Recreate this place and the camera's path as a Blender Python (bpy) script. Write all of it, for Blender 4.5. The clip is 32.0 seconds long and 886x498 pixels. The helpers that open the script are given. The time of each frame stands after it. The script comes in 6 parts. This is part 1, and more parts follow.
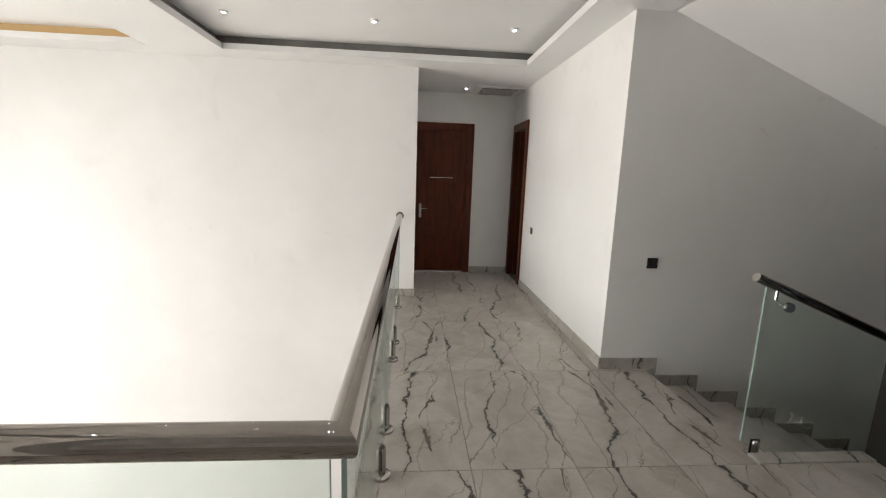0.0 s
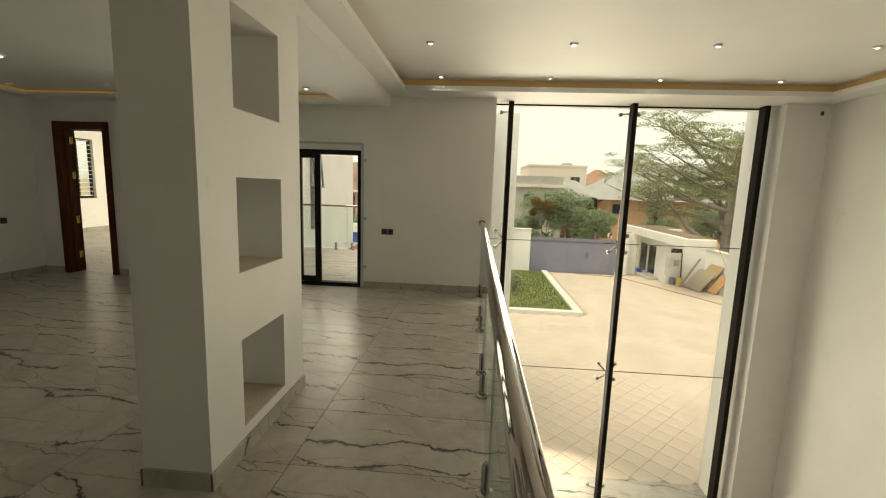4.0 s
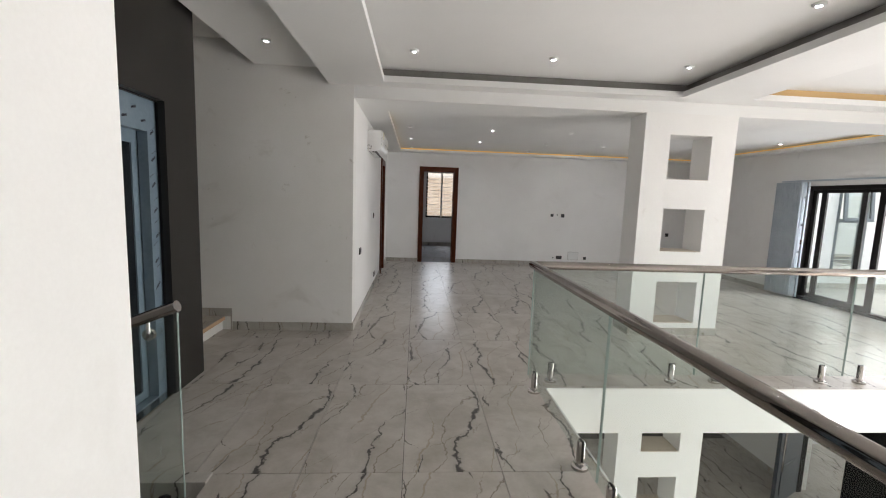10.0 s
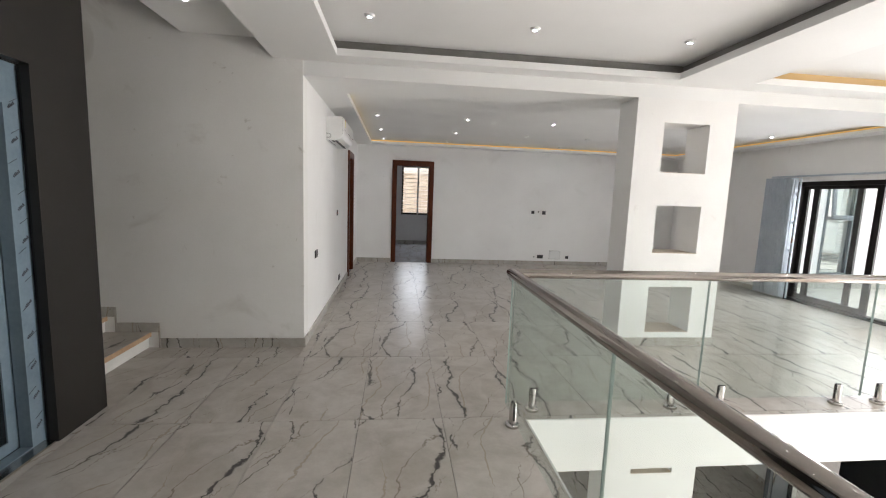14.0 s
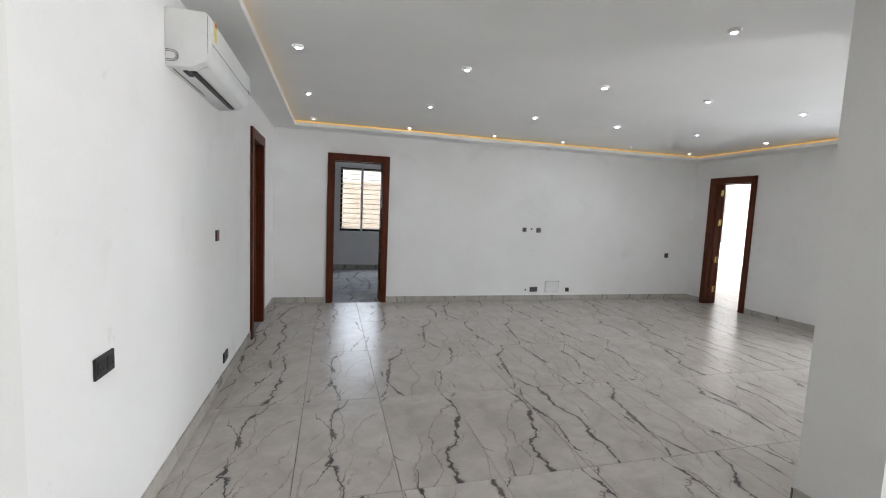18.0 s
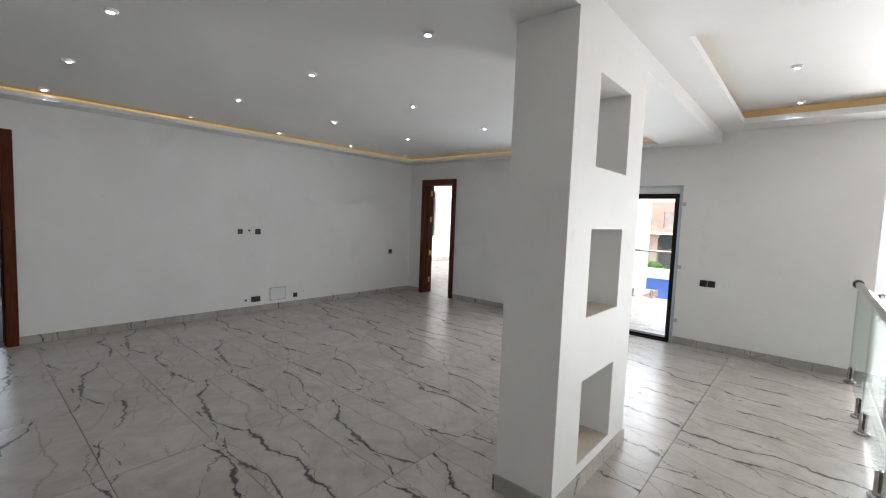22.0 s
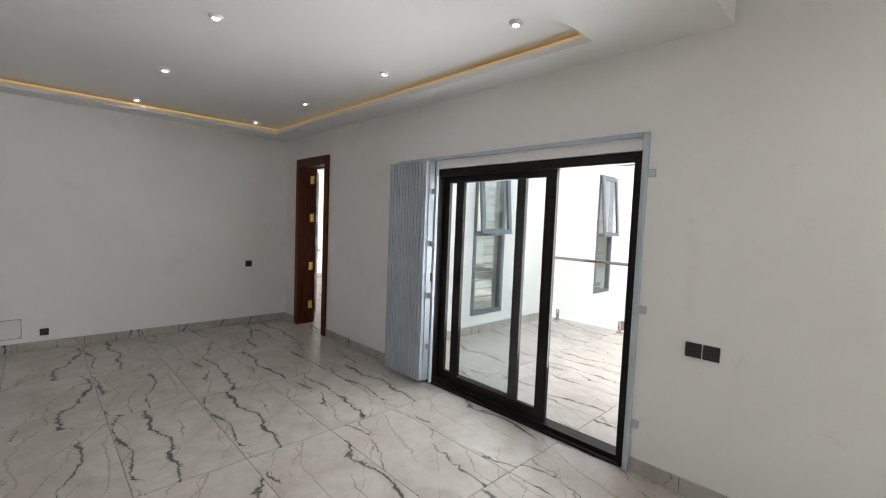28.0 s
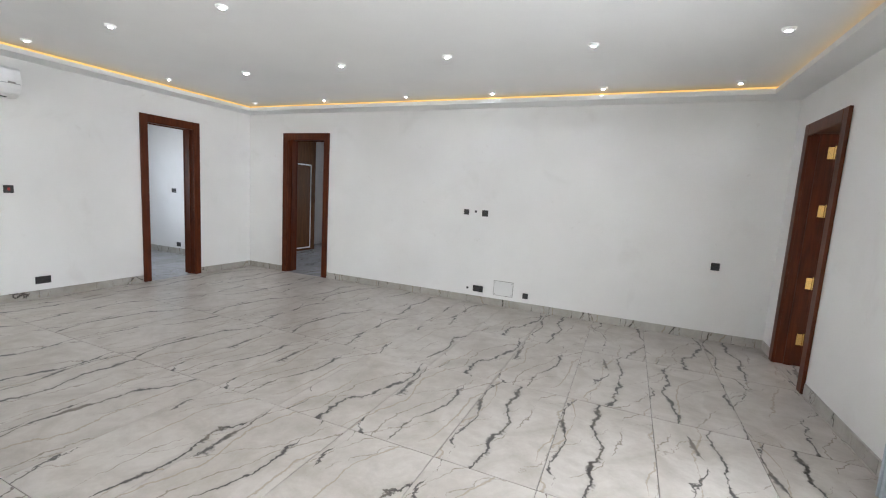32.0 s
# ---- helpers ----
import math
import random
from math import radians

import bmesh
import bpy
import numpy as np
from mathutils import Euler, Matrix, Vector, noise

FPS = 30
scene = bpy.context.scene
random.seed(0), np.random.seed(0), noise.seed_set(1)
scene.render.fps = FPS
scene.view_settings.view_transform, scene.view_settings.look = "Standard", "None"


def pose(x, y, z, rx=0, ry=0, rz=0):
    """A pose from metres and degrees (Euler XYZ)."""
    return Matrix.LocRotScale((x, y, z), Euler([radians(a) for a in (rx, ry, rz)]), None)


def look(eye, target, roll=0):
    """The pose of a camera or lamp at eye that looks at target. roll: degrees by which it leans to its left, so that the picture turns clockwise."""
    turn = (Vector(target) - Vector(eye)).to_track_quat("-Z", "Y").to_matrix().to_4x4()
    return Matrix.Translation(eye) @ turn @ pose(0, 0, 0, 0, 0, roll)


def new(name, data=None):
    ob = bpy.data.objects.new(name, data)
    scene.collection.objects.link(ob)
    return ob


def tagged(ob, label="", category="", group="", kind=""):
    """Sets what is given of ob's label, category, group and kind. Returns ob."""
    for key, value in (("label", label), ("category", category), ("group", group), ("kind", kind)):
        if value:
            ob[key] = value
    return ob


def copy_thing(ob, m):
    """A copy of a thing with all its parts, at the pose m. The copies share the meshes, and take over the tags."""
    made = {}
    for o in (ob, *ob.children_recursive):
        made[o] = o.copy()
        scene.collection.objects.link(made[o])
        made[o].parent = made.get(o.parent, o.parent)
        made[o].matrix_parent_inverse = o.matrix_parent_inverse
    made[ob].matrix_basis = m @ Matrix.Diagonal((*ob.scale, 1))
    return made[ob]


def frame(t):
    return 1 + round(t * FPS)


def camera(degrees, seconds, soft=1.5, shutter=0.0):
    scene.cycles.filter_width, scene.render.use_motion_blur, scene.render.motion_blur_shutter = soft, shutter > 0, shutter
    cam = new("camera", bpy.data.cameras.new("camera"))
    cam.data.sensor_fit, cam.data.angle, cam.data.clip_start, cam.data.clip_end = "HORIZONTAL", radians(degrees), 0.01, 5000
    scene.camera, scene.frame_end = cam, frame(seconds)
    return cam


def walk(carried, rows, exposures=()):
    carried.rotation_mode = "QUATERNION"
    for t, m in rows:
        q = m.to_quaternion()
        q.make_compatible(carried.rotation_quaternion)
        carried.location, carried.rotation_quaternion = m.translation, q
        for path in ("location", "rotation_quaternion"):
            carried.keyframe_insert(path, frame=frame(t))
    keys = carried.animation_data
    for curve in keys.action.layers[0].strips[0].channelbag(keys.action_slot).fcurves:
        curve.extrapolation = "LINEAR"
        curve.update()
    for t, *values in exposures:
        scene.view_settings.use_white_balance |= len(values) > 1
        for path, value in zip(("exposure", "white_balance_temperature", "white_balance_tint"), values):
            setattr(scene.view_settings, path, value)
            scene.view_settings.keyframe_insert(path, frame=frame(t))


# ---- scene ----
cam = camera(92.5, 32.0, soft=1.1)
PATH = [
    (0, (-0.369, 0.323, 1.607), (-0.21, 2.287, 1.261), 2.0),
    (0.5, (-0.47, 0.276, 1.605), (-0.465, 2.247, 1.262), 2.0),
    (1, (-0.557, 0.215, 1.605), (-0.816, 2.168, 1.259), 1.9),
    (1.5, (-0.648, 0.212, 1.594), (-1.267, 2.082, 1.25), 2.0),
    (2, (-0.707, 0.276, 1.581), (-1.751, 1.948, 1.241), 2.0),
    (2.1, (-0.694, 0.252, 1.584), (-1.827, 1.867, 1.253), 1.8),
    (2.5, (-0.676, 0.376, 1.577), (-2.12, 1.719, 1.239), 1.7),
    (2.6, (-0.625, 0.38, 1.585), (-2.136, 1.647, 1.253), 2.3),
    (2.8, (-0.557, 0.386, 1.602), (-2.184, 1.507, 1.296), 3.3),
    (3, (-0.548, 0.515, 1.584), (-2.302, 1.419, 1.255), 2.1),
    (3.5, (-0.417, 0.727, 1.59), (-2.354, 1.116, 1.276), 2.0),
    (4, (-0.264, 0.992, 1.588), (-2.238, 0.85, 1.3), 1.9),
    (4.5, (-0.096, 1.275, 1.591), (-1.969, 0.623, 1.329), 2.1),
    (6.5, (0.37, 2.523, 1.586), (-0.331, 0.662, 1.373), 2.3),
    (7, (0.412, 2.846, 1.583), (-0.039, 0.91, 1.362), 2.3),
    (7.5, (0.49, 3.179, 1.521), (0.21, 1.211, 1.296), 2.2),
    (8, (0.515, 3.501, 1.549), (0.341, 1.523, 1.308), 2.1),
    (8.5, (0.51, 3.824, 1.6), (0.377, 1.844, 1.354), 2.0),
    (9, (0.57, 4.128, 1.598), (0.446, 2.147, 1.35), 2.1),
    (9.5, (0.612, 4.45, 1.602), (0.486, 2.468, 1.361), 2.0),
    (10, (0.567, 4.77, 1.633), (0.433, 2.789, 1.397), 2.0),
    (10.5, (0.576, 5.074, 1.629), (0.433, 3.092, 1.398), 1.9),
    (11, (0.594, 5.314, 1.634), (0.435, 3.334, 1.402), 1.8),
    (11.5, (0.513, 5.412, 1.64), (0.339, 3.434, 1.404), 1.8),
    (12, (0.426, 5.423, 1.621), (0.239, 3.445, 1.384), 1.9),
    (12.5, (0.398, 5.24, 1.612), (0.202, 3.265, 1.365), 2.0),
    (13, (0.407, 4.923, 1.624), (0.204, 2.949, 1.374), 2.0),
    (13.5, (0.385, 4.537, 1.617), (0.173, 2.565, 1.363), 2.1),
    (14, (0.367, 4.128, 1.625), (0.146, 2.156, 1.376), 2.1),
    (14.5, (0.419, 3.711, 1.622), (0.184, 1.74, 1.382), 2.2),
    (15, (0.405, 3.301, 1.591), (0.159, 1.329, 1.366), 2.2),
    (15.5, (0.385, 2.884, 1.613), (0.116, 0.914, 1.401), 2.3),
    (17.5, (0.425, 1.353, 1.577), (-0.02, -0.589, 1.399), 2.5),
    (18, (0.411, 1.02, 1.575), (-0.098, -0.906, 1.396), 2.5),
    (18.5, (0.341, 0.674, 1.594), (-0.245, -1.23, 1.418), 2.4),
    (19, (0.325, 0.425, 1.593), (-0.356, -1.447, 1.423), 2.4),
    (19.5, (0.281, 0.428, 1.635), (-0.521, -1.397, 1.467), 2.3),
    (20, (0.227, 0.523, 1.647), (-0.717, -1.232, 1.482), 2.4),
    (20.5, (0.205, 0.587, 1.652), (-0.892, -1.078, 1.49), 2.3),
    (21, (0.184, 0.638, 1.64), (-1.065, -0.915, 1.484), 2.1),
    (21.5, (0.128, 0.679, 1.643), (-1.264, -0.748, 1.484), 2.2),
    (22, (-0.048, 0.675, 1.64), (-1.556, -0.631, 1.491), 2.2),
    (22.5, (-0.279, 0.665, 1.659), (-1.89, -0.512, 1.518), 2.2),
    (23, (-0.567, 0.693, 1.635), (-2.255, -0.373, 1.51), 1.9),
    (23.5, (-0.891, 0.673, 1.637), (-2.626, -0.316, 1.531), 1.8),
    (24, (-1.218, 0.62, 1.633), (-2.978, -0.326, 1.54), 1.7),
    (24.5, (-1.575, 0.613, 1.59), (-3.344, -0.317, 1.508), 1.7),
    (26.5, (-2.979, 0.467, 1.609), (-4.683, -0.577, 1.517), 1.8),
    (27, (-3.265, 0.43, 1.576), (-4.898, -0.72, 1.486), 1.9),
    (27.5, (-3.555, 0.384, 1.584), (-5.08, -0.906, 1.48), 2.1),
    (28, (-3.834, 0.356, 1.577), (-5.223, -1.079, 1.456), 2.3),
    (28.5, (-4.076, 0.282, 1.568), (-5.308, -1.288, 1.425), 2.5),
    (29, (-4.266, 0.126, 1.564), (-5.318, -1.566, 1.398), 2.7),
    (29.5, (-4.46, -0.027, 1.558), (-5.293, -1.836, 1.373), 2.9),
    (30, (-4.64, -0.126, 1.557), (-5.216, -2.031, 1.353), 3.0),
    (30.5, (-4.756, -0.134, 1.554), (-5.021, -2.104, 1.334), 3.2),
    (31, (-4.82, -0.15, 1.554), (-4.739, -2.135, 1.324), 3.3),
    (31.5, (-4.965, -0.229, 1.536), (-4.517, -2.163, 1.297), 3.4),
    (32, (-5.111, -0.276, 1.52), (-4.324, -2.097, 1.268), 3.4),
]
# ---- exposure keys ----
EXPOSURES = [(0.0, 1.94, 6500, 11), (0.8, 1.73, 6600, 11), (1.4, 1.38, 7800, 4), (2.0, 1.05, 8600, 1), (2.5, 0.77, 8600, 1), (3.0, 0.59, 8600, 1), (3.8, 0.66, 8600, 1), (4.5, 0.68, 8500, 1), (6.4, 1.95, 6400, 11), (8.0, 2.35, 6300, 11), (9.0, 2.47, 6320, 12), (10.0, 2.02, 6320, 12), (11.0, 1.72, 6320, 12), (12.0, 1.63, 6320, 12), (13.0, 1.86, 6320, 12), (14.0, 2.26, 6320, 12), (15.5, 2.4, 6070, 12), (18.0, 2.48, 5984, 10), (19.0, 2.64, 5950, 10), (20.0, 2.55, 6050, 9), (21.0, 2.36, 5970, 10), (22.0, 1.89, 6020, 10), (23.6, 1.37, 6120, 10), (24.1, 1.2, 6220, 10), (24.6, 0.89, 7200, 5), (26.4, 0.97, 7200, 5), (27.0, 1.41, 6200, 11), (28.0, 1.82, 6300, 11), (30.0, 1.88, 6200, 11), (31.0, 2.52, 6200, 11), (32.0, 2.9, 6000, 10)]
walk(cam, [(t, look(eye, target, roll)) for t, eye, target, roll in PATH], EXPOSURES)

# ---- world, sun, window light, stair fill ----
world = bpy.data.worlds.new("sky")
scene.world = world
world.use_nodes = True
wn = world.node_tree
sky = wn.nodes.new("ShaderNodeTexSky")
sky.sky_type, sky.sun_disc = "NISHITA", False
sky.sun_elevation, sky.sun_rotation, sky.dust_density, sky.air_density = radians(66), radians(140), 1.0, 1.0
wn.nodes["Background"].inputs["Strength"].default_value = 0.15
haze = wn.nodes.new("ShaderNodeHueSaturation")
haze.inputs["Saturation"].default_value = 0.12
haze.inputs["Value"].default_value = 1.0
wn.links.new(sky.outputs[0], haze.inputs["Color"])
veil = wn.nodes.new("ShaderNodeMixRGB")
veil.inputs["Fac"].default_value = 0.5
veil.inputs["Color2"].default_value = (4.5, 4.6, 4.7, 1)
wn.links.new(haze.outputs[0], veil.inputs["Color1"])
wn.links.new(veil.outputs[0], wn.nodes["Background"].inputs["Color"])
sun = new("sun", bpy.data.lights.new("sun", "SUN"))
sun.data.energy, sun.data.angle, sun.data.color = 1.7, radians(30), (1.0, 0.95, 0.88)
sun.matrix_world = look((0, 0, 34), (-9.6, 11.5, 0))


def window_light(name, eye, target, w, h, watts, colour=(1.0, 0.955, 0.90), spread=180):
    lamp = new(name, bpy.data.lights.new(name, "AREA"))
    lamp.data.shape, lamp.data.size, lamp.data.size_y = "RECTANGLE", w, h
    lamp.data.energy, lamp.data.color = watts, colour
    lamp.data.spread = radians(spread)
    lamp.matrix_world = look(eye, target)
    return lamp


window_light("hall_window_light", (-8.3, 2.35, -0.6), (0, 0.2, -2.2), 2.2, 5.6, 134, spread=165)
window_light("terrace_door_light", (-6.93, -1.65, 1.25), (0, -4.2, 2.1), 1.8, 1.55, 14.5, (0.98, 0.97, 0.96), spread=150)
window_light("bedroom_window_light", (-0.3, -9.75, 1.75), (-0.3, -7.0, 0.2), 1.0, 1.4, 3, (0.86, 0.92, 1.0), 140)
window_light("side_room_window_light", (4.3, -4.25, 1.7), (2.6, -6.0, 0.9), 1.2, 1.3, 2.2, (0.88, 0.93, 1.0), 130)
window_light("west_room_window_light", (-12.35, -4.0, 1.5), (-12.35, -10.0, 0.9), 0.9, 2.0, 75, spread=120)
# added fill lamp inside the closed stairwell, which has no window
window_light("stair_fill_light", (5.3, 1.6, 3.9), (2.0, 1.6, 0.0), 1.6, 1.2, 52)

# ---- materials ----


def material(name, rough=0.5, metal=0.0, colour=(0.8, 0.8, 0.8)):
    m = bpy.data.materials.new(name)
    m.use_nodes = True
    b = m.node_tree.nodes["Principled BSDF"]
    b.inputs["Base Color"].default_value = (*colour, 1)
    b.inputs["Roughness"].default_value, b.inputs["Metallic"].default_value = rough, metal
    return m, m.node_tree.nodes, m.node_tree.links, b


def ramp(nodes, stops):
    r = nodes.new("ShaderNodeValToRGB")
    while len(r.color_ramp.elements) < len(stops):
        r.color_ramp.elements.new(0.5)
    for e, (p, c) in zip(r.color_ramp.elements, stops):
        e.position, e.color = p, (*c, 1) if len(c) == 3 else c
    return r


def noise_node(nodes, links, vec, scale, detail=4, rough=0.55, distort=0.0):
    n = nodes.new("ShaderNodeTexNoise")
    n.inputs["Scale"].default_value, n.inputs["Detail"].default_value = scale, detail
    n.inputs["Roughness"].default_value, n.inputs["Distortion"].default_value = rough, distort
    if vec:
        links.new(vec, n.inputs["Vector"])
    return n


def bump(nodes, links, b, height, strength, distance=0.01):
    n = nodes.new("ShaderNodeBump")
    n.inputs["Strength"].default_value, n.inputs["Distance"].default_value = strength, distance
    links.new(height, n.inputs["Height"])
    links.new(n.outputs[0], b.inputs["Normal"])


def mottled(name, a, c, scale=3.0, fine=60.0, rough=0.6, metal=0.0, relief=0.1, stretch=(1, 1, 1)):
    """Two-scale variation between two base colours, with fine relief."""
    m, nodes, links, b = material(name, rough, metal)
    tc = nodes.new("ShaderNodeTexCoord")
    mp = nodes.new("ShaderNodeMapping")
    mp.inputs["Scale"].default_value = stretch
    links.new(tc.outputs["Object"], mp.inputs["Vector"])
    n1 = noise_node(nodes, links, mp.outputs[0], scale, 5)
    n2 = noise_node(nodes, links, mp.outputs[0], fine, 3)
    add = nodes.new("ShaderNodeMath")
    add.operation = "MULTIPLY_ADD"
    add.inputs[1].default_value = 0.3
    links.new(n2.outputs[0], add.inputs[0])
    links.new(n1.outputs[0], add.inputs[2])
    r = ramp(nodes, [(0.45, a), (0.85, c)])
    links.new(add.outputs[0], r.inputs[0])
    links.new(r.outputs[0], b.inputs["Base Color"])
    bump(nodes, links, b, n2.outputs[0], relief, 0.004)
    return m


def marble(name, base, vein, spots=1.0, rough=0.305):
    """Polished porcelain: a few prints that repeat, pale body, dark branching veins along the slab, some brown, with grey blotches."""
    m, nodes, links, b = material(name, 0.16)
    tc = nodes.new("ShaderNodeTexCoord")
    info = nodes.new("ShaderNodeObjectInfo")
    off = nodes.new("ShaderNodeVectorMath")
    off.operation = "SCALE"
    off.inputs[0].default_value = (37.0, 71.0, 13.0)
    pick = nodes.new("ShaderNodeMath")
    pick.operation, pick.inputs[1].default_value = "SNAP", 1 / 11
    links.new(info.outputs["Random"], pick.inputs[0])
    links.new(pick.outputs[0], off.inputs["Scale"])
    add = nodes.new("ShaderNodeVectorMath")
    links.new(tc.outputs["Object"], add.inputs[0])
    links.new(off.outputs[0], add.inputs[1])
    def veins(angle, spacing, low, mid, half, shift, gate, swell=None, rag=0.034):
        """Thin ragged lines at an angle to the slab's length: bands of a warped coordinate."""
        mp = nodes.new("ShaderNodeMapping")
        mp.inputs["Rotation"].default_value = (0, 0, radians(angle))
        mp.inputs["Location"].default_value = (shift, shift * 1.7, 0)
        links.new(add.outputs[0], mp.inputs["Vector"])
        sep = nodes.new("ShaderNodeSeparateXYZ")
        links.new(mp.outputs[0], sep.inputs[0])
        u = sep.outputs["X"]
        for scale, detail, amp in ((1.1, 1, low), (3.4, 5, mid), (17.0, 5, rag)):
            n = noise_node(nodes, links, mp.outputs[0], scale, detail, 0.65)
            ma = nodes.new("ShaderNodeMath")
            ma.operation = "MULTIPLY_ADD"
            ma.inputs[1].default_value = amp
            links.new(n.outputs[0], ma.inputs[0])
            links.new(u, ma.inputs[2])
            u = ma.outputs[0]
        pp = nodes.new("ShaderNodeMath")
        pp.operation = "PINGPONG"
        pp.inputs[1].default_value = spacing
        links.new(u, pp.inputs[0])
        f = gate
        if swell:
            wid = nodes.new("ShaderNodeMath")
            wid.operation, wid.inputs[1].default_value, wid.inputs[2].default_value = "MULTIPLY_ADD", 3.0, 1.0
            links.new(swell, wid.inputs[0])
            f = times(gate, wid.outputs[0], False)
        dv = nodes.new("ShaderNodeMath")
        dv.operation = "DIVIDE"
        mn = nodes.new("ShaderNodeMath")
        mn.operation, mn.inputs[1].default_value = "MAXIMUM", 0.002
        links.new(f, mn.inputs[0])
        links.new(pp.outputs[0], dv.inputs[0])
        links.new(mn.outputs[0], dv.inputs[1])
        mr = nodes.new("ShaderNodeMapRange")
        mr.inputs["From Min"].default_value, mr.inputs["From Max"].default_value = half * 0.35, half
        mr.inputs["To Min"].default_value, mr.inputs["To Max"].default_value = 1.0, 0.0
        links.new(dv.outputs[0], mr.inputs["Value"])
        return mr.outputs[0]

    def times(p, q, clamp_it=True):
        n = nodes.new("ShaderNodeMath")
        n.operation, n.use_clamp = "MULTIPLY", clamp_it
        links.new(p, n.inputs[0])
        if isinstance(q, float):
            n.inputs[1].default_value = q
        else:
            links.new(q, n.inputs[1])
        return n.outputs[0]

    def gated(scale, lo, hi):
        g = ramp(nodes, [(lo, (0, 0, 0)), (hi, (1, 1, 1))])
        links.new(noise_node(nodes, links, add.outputs[0], scale, 3).outputs[0], g.inputs[0])
        return g.outputs[0]

    patch = noise_node(nodes, links, add.outputs[0], 2.3, 2)
    often, some, few = gated(2.1, 0.36, 0.52), gated(3.3, 0.42, 0.58), gated(4.6, 0.52, 0.68)
    few = few if spots else None
    v1 = times(veins(8, 0.29, 0.62, 0.20, 0.0098, 3.0, often, few), 0.95)
    halo = times(veins(8, 0.29, 0.62, 0.20, 0.040, 3.0, often), 0.24)
    v2 = times(veins(22, 0.31, 0.60, 0.20, 0.0072, 19.0, some), 0.85)
    v3 = times(veins(-2, 0.36, 0.60, 0.20, 0.0080, 57.0, some, few), 0.90)
    hair = times(veins(38, 0.21, 0.55, 0.20, 0.0042, 83.0, some), 0.65)
    brown = times(veins(11, 0.25, 0.55, 0.16, 0.0100, 41.0, often), 0.70)
    tone = ramp(nodes, [(0.30, tuple(c * k for c, k in zip(base, (0.86, 0.85, 0.83)))), (0.60, base)])
    links.new(noise_node(nodes, links, add.outputs[0], 9.0, 8, 0.72).outputs[0], tone.inputs[0])
    cloud = ramp(nodes, [(0.34, (0.84, 0.82, 0.79)), (0.60, (1.04, 1.04, 1.04))])
    links.new(noise_node(nodes, links, add.outputs[0], 2.6, 5, 0.6, 0.8).outputs[0], cloud.inputs[0])
    mul = nodes.new("ShaderNodeMixRGB")
    mul.blend_type, mul.inputs["Fac"].default_value = "MULTIPLY", 1.0
    links.new(tone.outputs[0], mul.inputs["Color1"])
    links.new(cloud.outputs[0], mul.inputs["Color2"])
    col = mul.outputs[0]
    warm = (0.19, 0.155, 0.115)
    drift = ramp(nodes, [(0.50, vein), (0.70, (0.16, 0.13, 0.092))])
    links.new(noise_node(nodes, links, add.outputs[0], 2.9, 3, 0.6).outputs[0], drift.inputs[0])
    for fac, c in ((halo, (0.26, 0.235, 0.20)), (brown, (0.30, 0.245, 0.175)), (hair, warm), (v2, warm), (v3, drift), (v1, drift)):
        mx = nodes.new("ShaderNodeMixRGB")
        if c is drift:
            links.new(drift.outputs[0], mx.inputs["Color2"])
        else:
            mx.inputs["Color2"].default_value = (*c, 1)
        links.new(fac, mx.inputs["Fac"])
        links.new(col, mx.inputs["Color1"])
        col = mx.outputs[0]
    links.new(col, b.inputs["Base Color"])
    rr = nodes.new("ShaderNodeMapRange")
    rr.inputs["To Min"].default_value, rr.inputs["To Max"].default_value = rough - 0.015, rough + 0.02
    b.inputs["Specular IOR Level"].default_value = 0.32
    links.new(patch.outputs[0], rr.inputs["Value"])
    links.new(rr.outputs[0], b.inputs["Roughness"])
    return m


def clear_glass(name, tint, gloss=1.0):
    m, nodes, links, b = material(name)
    nodes.remove(b)
    tr = nodes.new("ShaderNodeBsdfTransparent")
    tr.inputs[0].default_value = (*tint, 1)
    gl = nodes.new("ShaderNodeBsdfGlossy")
    gl.inputs["Roughness"].default_value = 0.01
    lw = nodes.new("ShaderNodeLayerWeight")
    lw.inputs["Blend"].default_value = 0.5
    pw = nodes.new("ShaderNodeMath")
    pw.operation = "POWER"
    pw.inputs[1].default_value = 4.5
    links.new(lw.outputs["Facing"], pw.inputs[0])
    sc = nodes.new("ShaderNodeMath")
    sc.operation = "MULTIPLY_ADD"
    sc.inputs[1].default_value, sc.inputs[2].default_value = 0.6 * gloss, 0.035 * gloss
    links.new(pw.outputs[0], sc.inputs[0])
    mx = nodes.new("ShaderNodeMixShader")
    links.new(sc.outputs[0], mx.inputs[0])
    links.new(tr.outputs[0], mx.inputs[1])
    links.new(gl.outputs[0], mx.inputs[2])
    links.new(mx.outputs[0], nodes["Material Output"].inputs["Surface"])
    return m


def glow(name, colour, strength):
    m, nodes, links, b = material(name, 0.4, 0, colour)
    b.inputs["Emission Color"].default_value = (*colour, 1)
    b.inputs["Emission Strength"].default_value = strength
    return m


